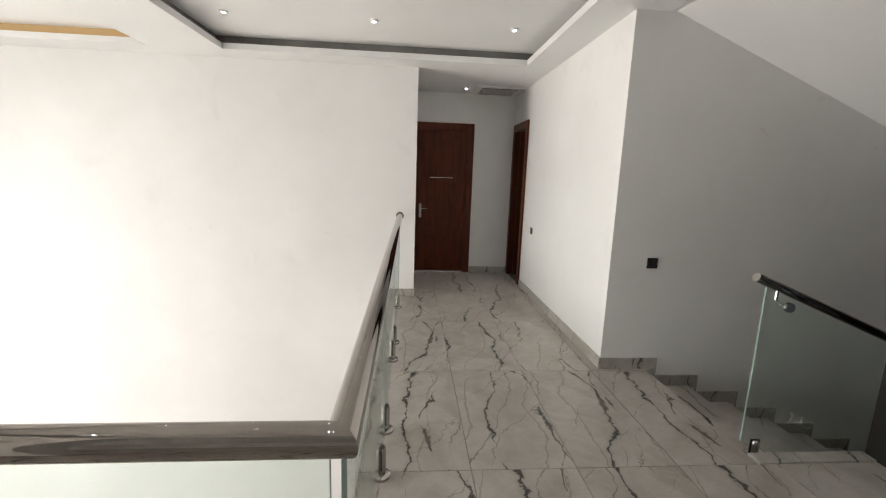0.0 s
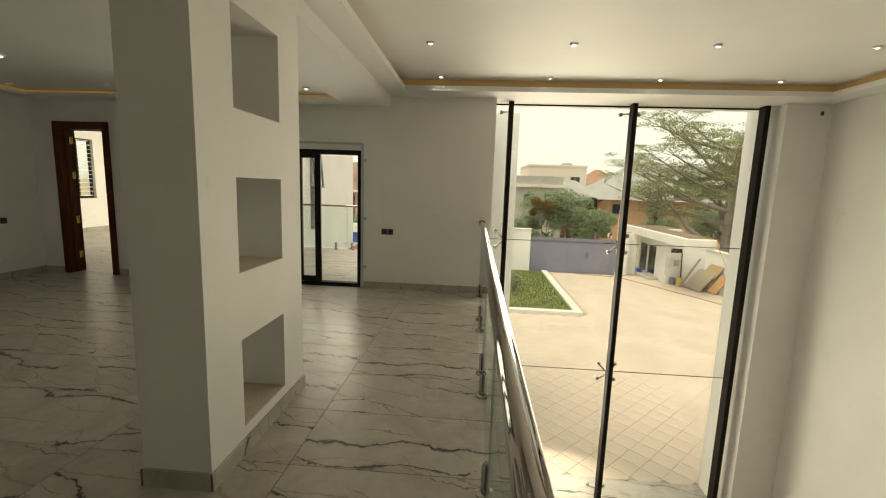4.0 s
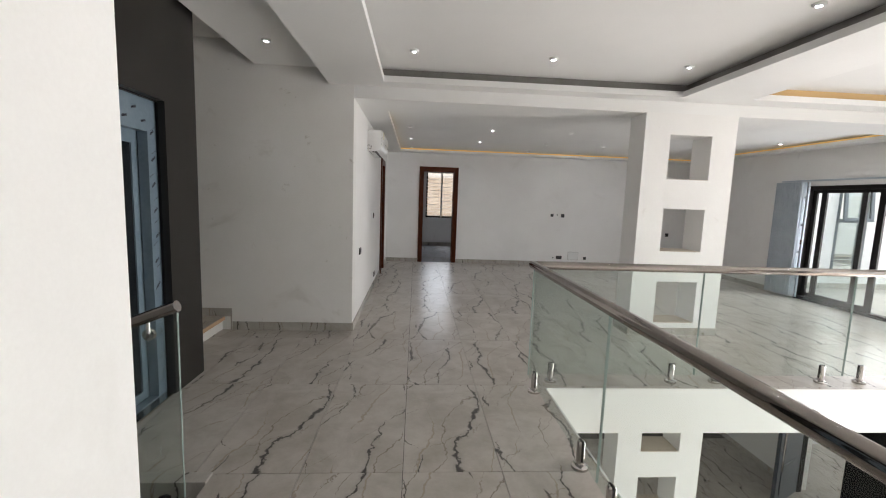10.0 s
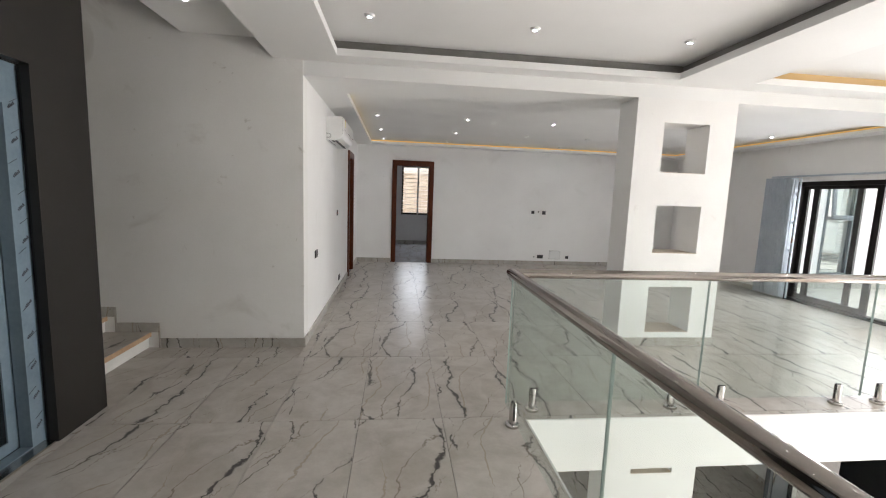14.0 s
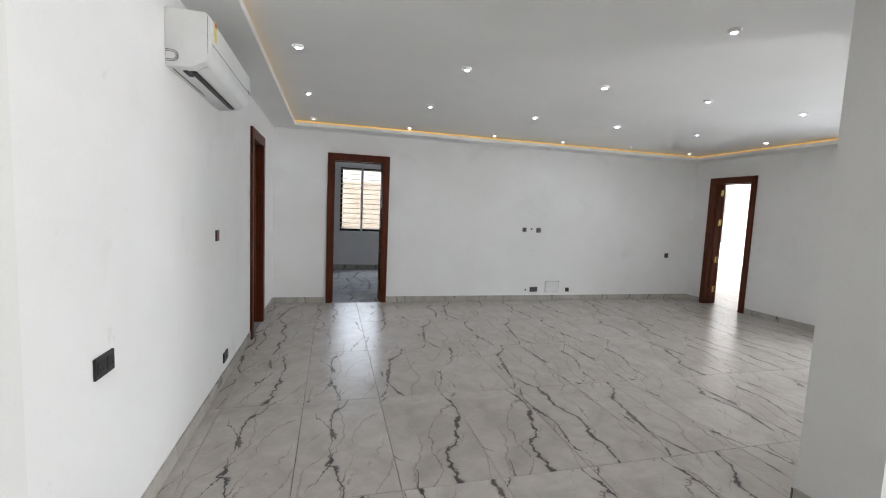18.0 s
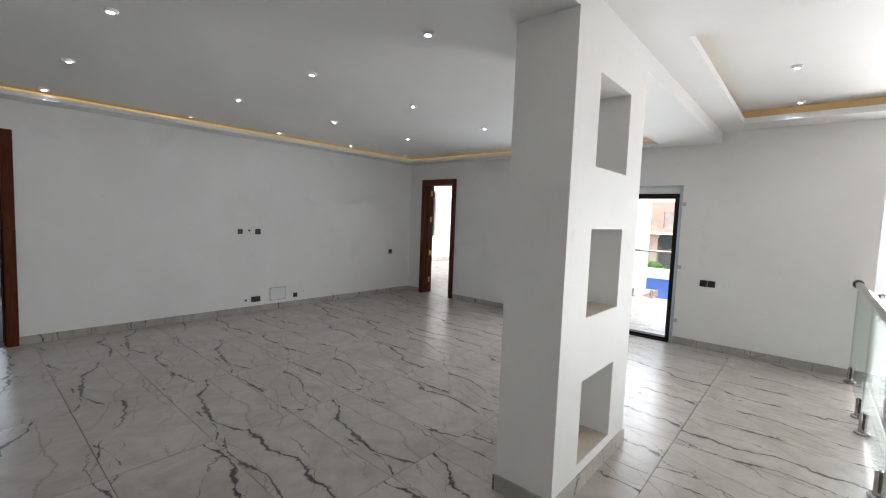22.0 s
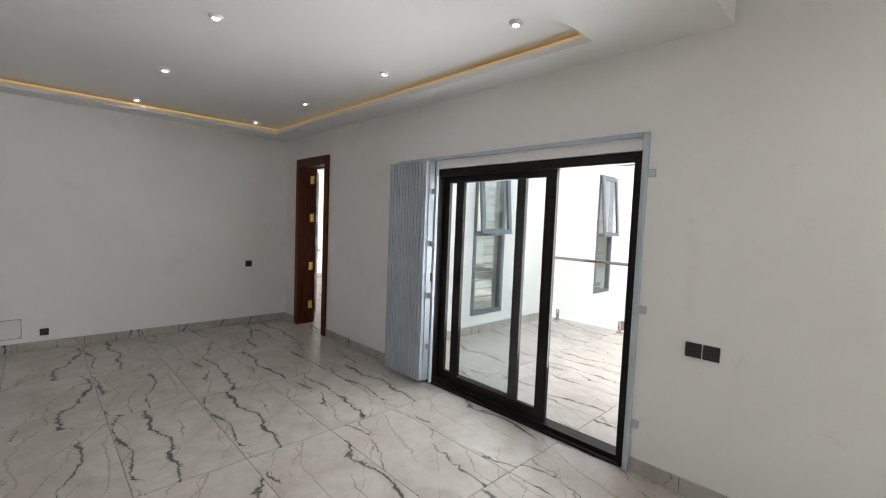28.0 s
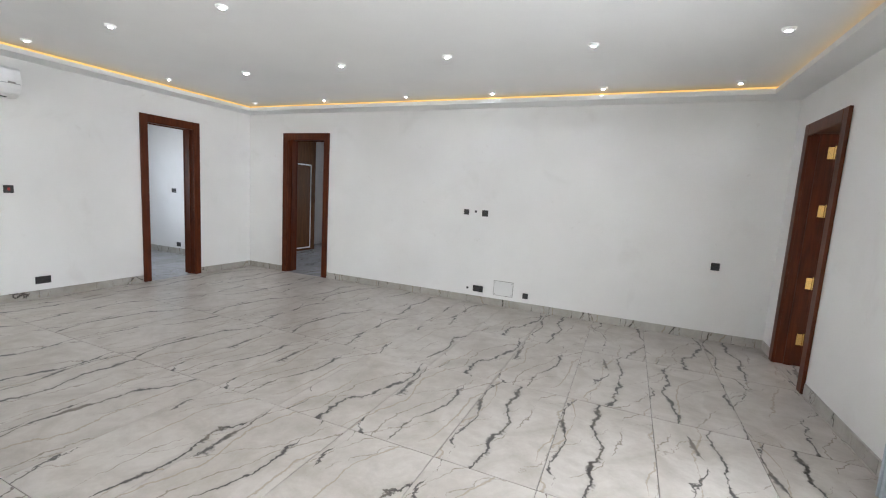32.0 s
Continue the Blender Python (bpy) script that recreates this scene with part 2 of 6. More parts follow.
def wood(name, dark, light, rough=0.3):
    m, nodes, links, b = material(name, rough)
    tc = nodes.new("ShaderNodeTexCoord")
    mp = nodes.new("ShaderNodeMapping")
    mp.inputs["Scale"].default_value = (9, 9, 0.7)
    links.new(tc.outputs["Object"], mp.inputs["Vector"])
    n1 = noise_node(nodes, links, mp.outputs[0], 3.0, 6, 0.6, 1.2)
    n2 = noise_node(nodes, links, mp.outputs[0], 22.0, 3)
    r = ramp(nodes, [(0.3, dark), (0.75, light)])
    links.new(n1.outputs[0], r.inputs[0])
    links.new(r.outputs[0], b.inputs["Base Color"])
    b.inputs["Specular IOR Level"].default_value = 0.18
    bump(nodes, links, b, n2.outputs[0], 0.08, 0.002)
    return m


def smudged(m, mark, amount):
    """Sparse soft hand marks and scuffs over a paint."""
    nodes, links = m.node_tree.nodes, m.node_tree.links
    b = nodes["Principled BSDF"]
    col = b.inputs["Base Color"].links[0].from_socket
    tc = nodes.new("ShaderNodeTexCoord")
    for scale, lo, hi, k in ((1.6, 0.60, 0.74, amount), (5.5, 0.68, 0.74, amount * 1.3), (14.0, 0.74, 0.78, amount * 1.6)):
        n = noise_node(nodes, links, tc.outputs["Object"], scale, 4, 0.6, 0.6)
        r = ramp(nodes, [(lo, (0, 0, 0)), (hi, (k, k, k))])
        links.new(n.outputs[0], r.inputs[0])
        mx = nodes.new("ShaderNodeMixRGB")
        mx.inputs["Color2"].default_value = (*mark, 1)
        links.new(r.outputs[0], mx.inputs["Fac"])
        links.new(col, mx.inputs["Color1"])
        col = mx.outputs[0]
    links.new(col, b.inputs["Base Color"])
    return m


WALL = mottled("wall_paint", (0.80, 0.79, 0.775), (0.87, 0.865, 0.85), 0.9, 90, 0.55, 0, 0.05)
smudged(WALL, (0.42, 0.39, 0.34), 0.11)
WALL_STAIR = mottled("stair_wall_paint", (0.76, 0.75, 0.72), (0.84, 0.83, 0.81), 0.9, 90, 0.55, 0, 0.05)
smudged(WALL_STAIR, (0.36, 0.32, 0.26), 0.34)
CEIL = mottled("ceiling_paint", (0.79, 0.79, 0.78), (0.85, 0.85, 0.84), 0.7, 80, 0.6, 0, 0.04)
OUTWALL = mottled("outside_paint", (0.76, 0.755, 0.745), (0.84, 0.835, 0.825), 0.8, 60, 0.7, 0, 0.1)
MARBLE = marble("marble_tile", (0.495, 0.462, 0.424), (0.034, 0.030, 0.027))
POLISHED = marble("polished_marble_tile", (0.46, 0.47, 0.50), (0.035, 0.037, 0.043), rough=0.07)
SKIRT = marble("skirting_tile", (0.47, 0.45, 0.415), (0.045, 0.04, 0.035), spots=0.0)
GROUT = mottled("grout", (0.10, 0.095, 0.09), (0.16, 0.15, 0.14), 8, 80, 0.9)
CONCRETE = mottled("slab_edge_plaster", (0.62, 0.61, 0.58), (0.75, 0.74, 0.71), 2, 50, 0.8)
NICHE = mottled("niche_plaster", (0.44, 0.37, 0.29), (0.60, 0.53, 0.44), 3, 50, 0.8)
WOOD = wood("mahogany", (0.048, 0.011, 0.0045), (0.130, 0.032, 0.010), 0.40)
WARDROBE = wood("wardrobe_wood", (0.07, 0.03, 0.012), (0.15, 0.065, 0.025), 0.4)
GOLD = material("brass", 0.22, 1.0, (0.85, 0.58, 0.20))[0]
STEEL = mottled("brushed_steel", (0.42, 0.40, 0.38), (0.56, 0.54, 0.52), 6, 200, 0.2, 1.0, 0.02)
RAIL = mottled("rail_steel", (0.27, 0.245, 0.225), (0.33, 0.30, 0.28), 3, 150, 0.05, 1.0, 0.0)
BLACK = mottled("black_aluminium", (0.010, 0.008, 0.008), (0.020, 0.017, 0.016), 4, 80, 0.42, 0.0, 0.02)
BLACK.node_tree.nodes["Principled BSDF"].inputs["Specular IOR Level"].default_value = 0.16
MULLION = mottled("dark_steel_fin", (0.014, 0.010, 0.009), (0.024, 0.018, 0.016), 3, 60, 0.6, 0.0, 0.04)
MULLION.node_tree.nodes["Principled BSDF"].inputs["Specular IOR Level"].default_value = 0.12
SOCKET = mottled("socket_plastic", (0.018, 0.017, 0.018), (0.035, 0.033, 0.033), 12, 120, 0.35)
SHUTTER = mottled("shutter_paint", (0.42, 0.48, 0.54), (0.52, 0.57, 0.62), 3, 60, 0.48, 0.0, 0.06)
LIFT = mottled("lift_panel", (0.020, 0.018, 0.016), (0.030, 0.027, 0.024), 1.2, 90, 0.42, 0.4, 0.03)
FILM = mottled("protective_film", (0.13, 0.18, 0.225), (0.18, 0.235, 0.28), 5, 40, 0.35, 0.0, 0.2)
FILMTEXT = material("film_print", 0.6, 0, (0.03, 0.03, 0.04))[0]
PLASTIC = mottled("white_plastic", (0.74, 0.74, 0.73), (0.82, 0.82, 0.81), 3, 60, 0.3)
LAMP = glow("downlight_lens", (0.90, 0.91, 1.0), 72.0)
AMBER = glow("amber_led_strip", (0.98, 0.63, 0.21), 0.085)
AMBER2 = glow("dim_amber_led_strip", (0.60, 0.40, 0.18), 0.045)
# dark grey holds the shade of an unlit cove; also serves the window seals
COVE = mottled("cove_shade_and_seal", (0.20, 0.19, 0.18), (0.28, 0.27, 0.26), 3, 40, 0.8)
RAILGLASS = clear_glass("rail_glass", (0.938, 0.976, 0.962))
PANE = clear_glass("window_glass", (0.95, 0.97, 0.97))
TERRACOTTA = mottled("terracotta_tile", (0.42, 0.20, 0.16), (0.54, 0.28, 0.22), 4, 40, 0.6)
TINTED = clear_glass("tinted_window_glass", (0.854, 0.893, 0.898), 1.6)
GLASSEDGE = material("glass_edge", 0.15, 0, (0.32, 0.40, 0.37))[0]
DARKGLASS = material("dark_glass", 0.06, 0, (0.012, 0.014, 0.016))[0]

BARE = mottled("rusty_steel", (0.10, 0.06, 0.04), (0.18, 0.11, 0.07), 20, 90, 0.6, 0.5)
GREY = mottled("grey_aluminium", (0.12, 0.14, 0.155), (0.19, 0.21, 0.225), 5, 80, 0.4, 0.4, 0.03)

# ---- mesh helpers ----


def box(bm, x0, x1, y0, y1, z0, z1, bev=0.0):
    m = Matrix.LocRotScale(((x0 + x1) / 2, (y0 + y1) / 2, (z0 + z1) / 2), None, (abs(x1 - x0), abs(y1 - y0), abs(z1 - z0)))
    g = bmesh.ops.create_cube(bm, size=1, matrix=m)
    if bev:
        edges = list({e for v in g["verts"] for e in v.link_edges})
        bmesh.ops.bevel(bm, geom=edges, offset=bev, segments=2, profile=0.5, affect="EDGES")
    return bm


def tube(bm, a, b, r, seg=16, r2=None):
    a, b = Vector(a), Vector(b)
    m = Matrix.Translation((a + b) / 2) @ (b - a).to_track_quat("Z", "Y").to_matrix().to_4x4()
    bmesh.ops.create_cone(bm, cap_ends=True, segments=seg, radius1=r, radius2=r if r2 is None else r2, depth=(b - a).length, matrix=m)
    return bm


def one(*args, bev=0.0):
    return box(bmesh.new(), *args, bev=bev)


def smooth(me, angle=0.6):
    me.polygons.foreach_set("use_smooth", [True] * len(me.polygons))
    me.set_sharp_from_angle(angle=angle)


def mesh_of(name, bm, mat, soft=False):
    me = bpy.data.meshes.new(name)
    bmesh.ops.recalc_face_normals(bm, faces=bm.faces)
    bm.to_mesh(me)
    bm.free()
    me.materials.append(mat)
    if soft:
        smooth(me)
    return me


def where(ob):
    p = Vector(ob.location)
    while ob.parent:
        ob = ob.parent
        p += Vector(ob.location)
    return p


def thing(name, loc, label, category, group="", kind=""):
    ob = new(name)
    ob.location = loc
    ob.empty_display_size = 0.1
    return tagged(ob, label, category, group, kind)


def part(name, bm, mat, parent, label="", soft=False):
    """One mesh under a thing or a part; bm is in the world's metres."""
    base = where(parent)
    bmesh.ops.translate(bm, verts=bm.verts, vec=-base)
    ob = new(name, mesh_of(name, bm, mat, soft))
    ob.parent = parent
    if label:
        ob["label"] = label
    return ob


def solid(name, bm, mat, label, category, kind="", group="", soft=False):
    ob = new(name, mesh_of(name, bm, mat, soft))
    return tagged(ob, label, category, group, kind)


def cells(bm, axis, c0, c1, u0, u1, z0, z1, holes):
    """A wall across axis ('x' or 'y') between c0 and c1, from u0 to u1 and z0 to z1, with rectangular holes (u0, u1, z0, z1) cut through."""
    us = sorted({u0, u1, *[min(max(h[k], u0), u1) for h in holes for k in (0, 1)]})
    zs = sorted({z0, z1, *[min(max(h[k], z0), z1) for h in holes for k in (2, 3)]})
    full = [[not any(h[0] < (us[i] + us[i + 1]) / 2 < h[1] and h[2] < (zs[j] + zs[j + 1]) / 2 < h[3] for h in holes)
             for j in range(len(zs) - 1)] for i in range(len(us) - 1)]
    vs = {}

    def v(c, i, j):
        if (c, i, j) not in vs:
            vs[c, i, j] = bm.verts.new((c, us[i], zs[j]) if axis == "x" else (us[i], c, zs[j]))
        return vs[c, i, j]

    def ok(i, j):
        return 0 <= i < len(us) - 1 and 0 <= j < len(zs) - 1 and full[i][j]
    for i in range(len(us) - 1):
        for j in range(len(zs) - 1):
            if not full[i][j]:
                continue
            for c in (c0, c1):
                bm.faces.new((v(c, i, j), v(c, i + 1, j), v(c, i + 1, j + 1), v(c, i, j + 1)))
            for (di, dj), (p, q) in {(-1, 0): ((i, j), (i, j + 1)), (1, 0): ((i + 1, j), (i + 1, j + 1)),
                                     (0, -1): ((i, j), (i + 1, j)), (0, 1): ((i, j + 1), (i + 1, j + 1))}.items():
                if not ok(i + di, j + dj):
                    bm.faces.new((v(c0, *p), v(c0, *q), v(c1, *q), v(c1, *p)))
    return bm


def wall(name, axis, c0, c1, u0, u1, z0, z1, holes=(), mat=WALL, label="plain white painted plaster wall with faint smudges"):
    return solid(name, cells(bmesh.new(), axis, c0, c1, u0, u1, z0, z1, list(holes)), mat, label, "wall", "structure")


# ---- plan ----
TW, TL = 0.6015, 1.2015
GF = -3.57
XW, XE, YS, YN = -6.645, 1.30, -6.035, 5.80
YC, XV, YV = -0.285, -0.62, 1.25
DOOR_H = 2.36

# ---- walls ----
wall("wall_west", "x", XW - 0.25, XW, YS - 0.2, YN + 0.2, GF - 0.3, 3.3,
     [(-5.62, -4.79, -0.013, DOOR_H), (-2.72, -0.722, -0.013, 2.095), (1.24, 5.20, GF, 2.88), (-2.16, -0.53, GF - 0.013, -1.1)])
wall("wall_south", "y", YS - 0.2, YS, XW, 1.5, GF - 0.3, 3.3, [(-0.44, 0.44, -0.013, DOOR_H)])
wall("wall_east", "x", XE, XE + 0.2, YS, YC - 0.2, 0, 3.3, [(-4.98, -4.18, 0.0, DOOR_H)])
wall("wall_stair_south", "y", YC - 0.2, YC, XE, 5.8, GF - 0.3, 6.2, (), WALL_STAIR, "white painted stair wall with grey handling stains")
wall("wall_hall_north", "y", YN, YN + 0.2, XW, -0.30, GF - 0.3, 3.3)
wall("window_lintel", "x", -7.30, XW - 0.25, 1.225, 5.21, 2.88, 3.3, (), OUTWALL, "white plastered soffit over the glass wall")
wall("wall_lobby_west", "x", -0.70, -0.50, YN + 0.2, 7.28, 0, 3.3)
wall("wall_lobby_north", "y", 7.28, 7.48, -0.7, 1.6, 0, 3.3, [(-0.30, 0.56, 0, DOOR_H)])
wall("wall_corridor_east", "x", 1.295, 1.495, 3.852, 7.28, 0, 3.3, [(6.50, 7.20, 0, DOOR_H)])
wall("wall_stair_north", "y", 3.652, 3.852, 1.295, 5.8, GF - 0.3, 6.2)
wall("wall_stair_east", "x", 5.6, 5.8, YC, 3.652, GF - 0.3, 6.2)

# ---- column with niches ----
for name, z0, z1, zs in (("column", 0.0, 2.745, (0.16, 1.075, 1.965)), ("lower_column", GF, -0.40, (-3.40, -2.49, -1.60))):
    col = thing(name, (-2.70, -0.48, z0), "white plastered rectangular column with three square through niches", "column", kind="structure")
    part("shaft", cells(bmesh.new(), "y", -0.665, -0.295, -3.32, -2.16, z0, z1, [(-3.012, -2.482, z, z + 0.53) for z in zs]), WALL, col)
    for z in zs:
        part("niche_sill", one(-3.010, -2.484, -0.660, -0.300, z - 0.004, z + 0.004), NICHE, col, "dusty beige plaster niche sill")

# ---- ceilings ----


def ring(bm, x0, x1, y0, y1, X0, X1, Y0, Y1, z0, z1):
    """A flat frame between an outer and an inner rectangle."""
    box(bm, X0, X1, Y0, y0, z0, z1)
    box(bm, X0, X1, y1, Y1, z0, z1)
    box(bm, X0, x0, y0, y1, z0, z1)
    box(bm, x1, X1, y0, y1, z0, z1)


LIV = (-6.34, 0.96, -5.72, -0.98)
T1 = (-2.46, 0.95, -0.08, 5.45)
T2 = (-6.22, -3.25, -0.03, 5.45)
bm = bmesh.new()
ring(bm, *LIV, XW, XE, YS, -0.30, 2.74, 2.79)
box(bm, XW, XE, YS, -0.30, 2.84, 3.0)
box(bm, XW, XE, -0.42, -0.30, 2.79, 2.84)
solid("ceiling_living", bm, CEIL, "white stepped tray ceiling with a recessed cove", "ceiling", "structure")
bm = bmesh.new()
x0, x1, y0, y1 = T1
a0, a1, b0, b1 = T2
for q in ((XW, a0, -0.30, YN), (a0, a1, -0.30, b0), (a0, a1, b1, YN), (a1, x0, -0.30, YN), (x0, x1, -0.30, y0), (x0, x1, y1, YN), (x1, 1.295, -0.30, YN),
          (1.295, 1.58, -0.285, 3.652), (-0.5, 1.295, YN, 7.28)):
    box(bm, q[0], q[1], q[2], q[3], 2.88, 2.945)
box(bm, XW, 1.58, -0.30, YN, 3.04, 3.2)
box(bm, -0.7, 1.5, YN, 7.28, 3.0, 3.2)
box(bm, 1.58, 2.40, YC, 2.47, 3.05, 3.25)
solid("ceiling_hall", bm, CEIL, "white gypsum ceiling with two recessed trays", "ceiling", "structure")
solid("ceiling_stair", one(1.2, 5.8, -0.4, 3.9, 6.0, 6.2), CEIL, "plain white ceiling above the stairwell", "ceiling", "structure")


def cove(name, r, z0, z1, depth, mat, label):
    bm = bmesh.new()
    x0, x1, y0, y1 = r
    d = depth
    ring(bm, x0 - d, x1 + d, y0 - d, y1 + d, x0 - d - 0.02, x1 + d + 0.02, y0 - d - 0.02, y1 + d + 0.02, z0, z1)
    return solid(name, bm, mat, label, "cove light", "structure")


cove("cove_strip_living", LIV, 2.796, 2.820, 0.035, AMBER, "amber light strip in the living room ceiling cove")
# the hall strip darkens the slot by colour, as shade of the unlit cove
cove("cove_strip_hall", T1, 2.946, 3.039, 0.09, COVE, "hall ceiling tray cove with its unlit shade coloured dark grey")
cove("cove_strip_void", T2, 2.946, 3.039, 0.09, AMBER2, "dimly lit amber-brown cove of the ceiling tray by the window")

# ---- floors ----
bm = bmesh.new()
box(bm, XW, XE, YS, YC, -0.40, -0.012)
box(bm, XW, 1.70, YC, YV, -0.40, -0.012)
box(bm, XV, 1.70, YV, YN, -0.40, -0.012)
box(bm, 1.70, 2.84, YC, 2.47, -0.40, -0.012)
box(bm, -0.5, 1.295, YN, 7.28, -0.40, -0.012)
floor_up = solid("floor", bm, GROUT, "grey-white polished marble tile floor of the upper storey", "floor", "structure")
floor_low = solid("floor_lower", one(XW - 0.2, 5.6, -8.0, YN, GF - 0.3, GF - 0.012), GROUT, "grey-white polished marble tile floor of the lower storey", "floor", "structure")
solid("slab_edge_south", one(XW, XV, YV, YV + 0.012, -0.41, -0.001), WALL, "white plastered slab edge round the void", "slab edge", "structure")
solid("slab_edge_east", one(XV - 0.012, XV, YV + 0.012, YN, -0.41, -0.001), WALL, "white plastered slab edge round the void", "slab edge", "structure")
bm = bmesh.new()
box(bm, XW, 2.4, -8.0, YV, -0.43, -0.401)
box(bm, XV, 1.70, YV, YN, -0.43, -0.401)
solid("ceiling_lower", bm, CEIL, "plain white ceiling of the lower storey", "ceiling", "structure")


def lp(name, bm, mat, parent, label="", soft=False):
    """One mesh under a thing, in the thing's own metres."""
    ob = new(name, mesh_of(name, bm, mat, soft))
    ob.parent = parent
    if label:
        ob["label"] = label
    return ob


def lathe(bm, rings, seg=20, at=(0, 0, 0)):
    """A turned shape from (radius, height) rings."""
    loops = [[bm.verts.new((at[0] + r * math.cos(2 * math.pi * k / seg), at[1] + r * math.sin(2 * math.pi * k / seg), at[2] + z)) for k in range(seg)] for r, z in rings]
    for a, b in zip(loops, loops[1:]):
        for k in range(seg):
            bm.faces.new((a[k], a[(k + 1) % seg], b[(k + 1) % seg], b[k]))
    bm.faces.new(loops[0])
    bm.faces.new(loops[-1])
    return bm


def sweep(bm, pts, r, seg=14):
    """A round bar along a polyline, mitred at the bends."""
    pts = [Vector(p) for p in pts]
    loops = []
    for i, p in enumerate(pts):
        d0 = (p - pts[i - 1]).normalized() if i else None
        d1 = (pts[i + 1] - p).normalized() if i + 1 < len(pts) else None
        d = ((d0 or d1) + (d1 or d0)).normalized()
        up = Vector((0, 0, 1)) if abs(d.z) < 0.9 else Vector((0, 1, 0))
        s = d.cross(up).normalized()
        u = s.cross(d).normalized()
        k = 1.0 / max(0.35, abs(d.dot(d0 or d1)))
        loops.append([bm.verts.new(p + r * (math.cos(2 * math.pi * j / seg) * s * k + math.sin(2 * math.pi * j / seg) * u)) for j in range(seg)])
    for a, b in zip(loops, loops[1:]):
        for j in range(seg):
            bm.faces.new((a[j], a[(j + 1) % seg], b[(j + 1) % seg], b[j]))
    bm.faces.new(loops[0])
    bm.faces.new(loops[-1])
    return bm


# ---- gallery railing ----
RZ = 1.075
rail = thing("glass_railing", (-0.5, 1.11, 0), "clear glass balustrade with a round polished steel handrail round the void", "railing")
part("handrail", sweep(bmesh.new(), [(-6.60, 1.11, RZ), (-3.5, 1.11, RZ), (-0.495, 1.11, RZ), (-0.495, 3.5, RZ), (-0.495, 5.70, RZ)], 0.036, 20), RAIL, rail, "round polished steel handrail", True)
for a, b in (((-6.61, 1.11, RZ), (-6.645, 1.11, RZ)), ((-0.495, 5.71, RZ), (-0.495, 5.735, RZ))):
    part("end_flange", tube(bmesh.new(), a, b, 0.05, 20), STEEL, rail, "", True)


def glass_panel(parent, axis, c, u0, u1, z0, z1):
    g = 0.006
    p = part("glass_panel", one(u0, u1, c - g, c + g, z0, z1) if axis == "x" else one(c - g, c + g, u0, u1, z0, z1), RAILGLASS, parent, "pale green toughened glass")
    p.visible_shadow = False
    for u in (u0, u1):
        part("glass_edge", one(u - 0.0007, u + 0.0007, c - g, c + g, z0, z1) if axis == "x" else one(c - g, c + g, u - 0.0007, u + 0.0007, z0, z1), GLASSEDGE, p, "dark green ground edge")
    return p


def clamp(parent, x, y, axis, z=0.0):
    """A spigot: round foot, forked post."""
    c = part("clamp", lathe(bmesh.new(), [(0.026, 0.012), (0.026, 0.165), (0.020, 0.176)], 16, (x, y, z)), STEEL, parent, "satin steel glass clamp", True)
    part("base_plate", lathe(bmesh.new(), [(0.052, 0.0), (0.052, 0.016), (0.046, 0.022), (0.030, 0.026)], 20, (x, y, z)), STEEL, c, "", True)
    part("slot", one(x - 0.028, x + 0.028, y - 0.007, y + 0.007, z + 0.05, z + 0.178) if axis == "x" else one(x - 0.007, x + 0.007, y - 0.028, y + 0.028, z + 0.05, z + 0.178), BLACK, c, "black rubber-lined slot")
    return c


for u0, u1 in ((-2.078, -0.52), (-3.573, -2.086), (-5.068, -3.581), (-6.575, -5.076)):
    glass_panel(rail, "x", 1.11, u0, u1, 0.07, RZ - 0.03)
for u0, u1 in ((1.13, 2.606), (2.614, 3.996), (4.004, 5.62)):
    glass_panel(rail, "y", -0.495, u0, u1, 0.07, RZ - 0.03)
for x in (-0.71, -1.86, -2.29, -3.36, -3.76, -4.87, -5.28, -6.43):
    clamp(rail, x, 1.11, "x")
for y in (1.33, 2.37, 2.78, 3.81, 4.19, 5.28):
    clamp(rail, -0.495, y, "y")

# ---- stairs ----
RISE, GO = 0.160, 0.40


def flight(name, x0, z0, up, n, y0, y1, label):
    st = thing(name, (x0, (y0 + y1) / 2, z0), label, "staircase", kind="structure")
    for k in range(n):
        if up:
            xa, zt = x0 + GO * k, z0 + RISE * (k + 1)
            part("step", one(xa, xa + GO, y0, y1, zt - RISE - 0.15, zt - 0.022), CONCRETE, st, "raw plastered riser")
            part("tread", one(xa - 0.025, xa + GO, y0, y1, zt - 0.022, zt, bev=0.002), MARBLE, st)
            part("nosing", one(xa - 0.029, xa - 0.0255, y0, y1, zt - 0.046, zt - 0.002), NOSING, st, "unfinished tan tile edge")
        else:
            xa, zt = x0 + GO * k, z0 - RISE * (k + 1)
            part("step", one(xa, xa + GO, y0, y1, zt - 0.18, zt - 0.022), CONCRETE, st, "raw plastered riser")
            part("riser", one(xa, xa + 0.012, y0, y1, zt, zt + RISE - 0.022), MARBLE, st)
            part("tread", one(xa - 0.0 if k else xa, xa + GO + 0.02, y0, y1, zt - 0.022, zt, bev=0.002), MARBLE, st)
    return st


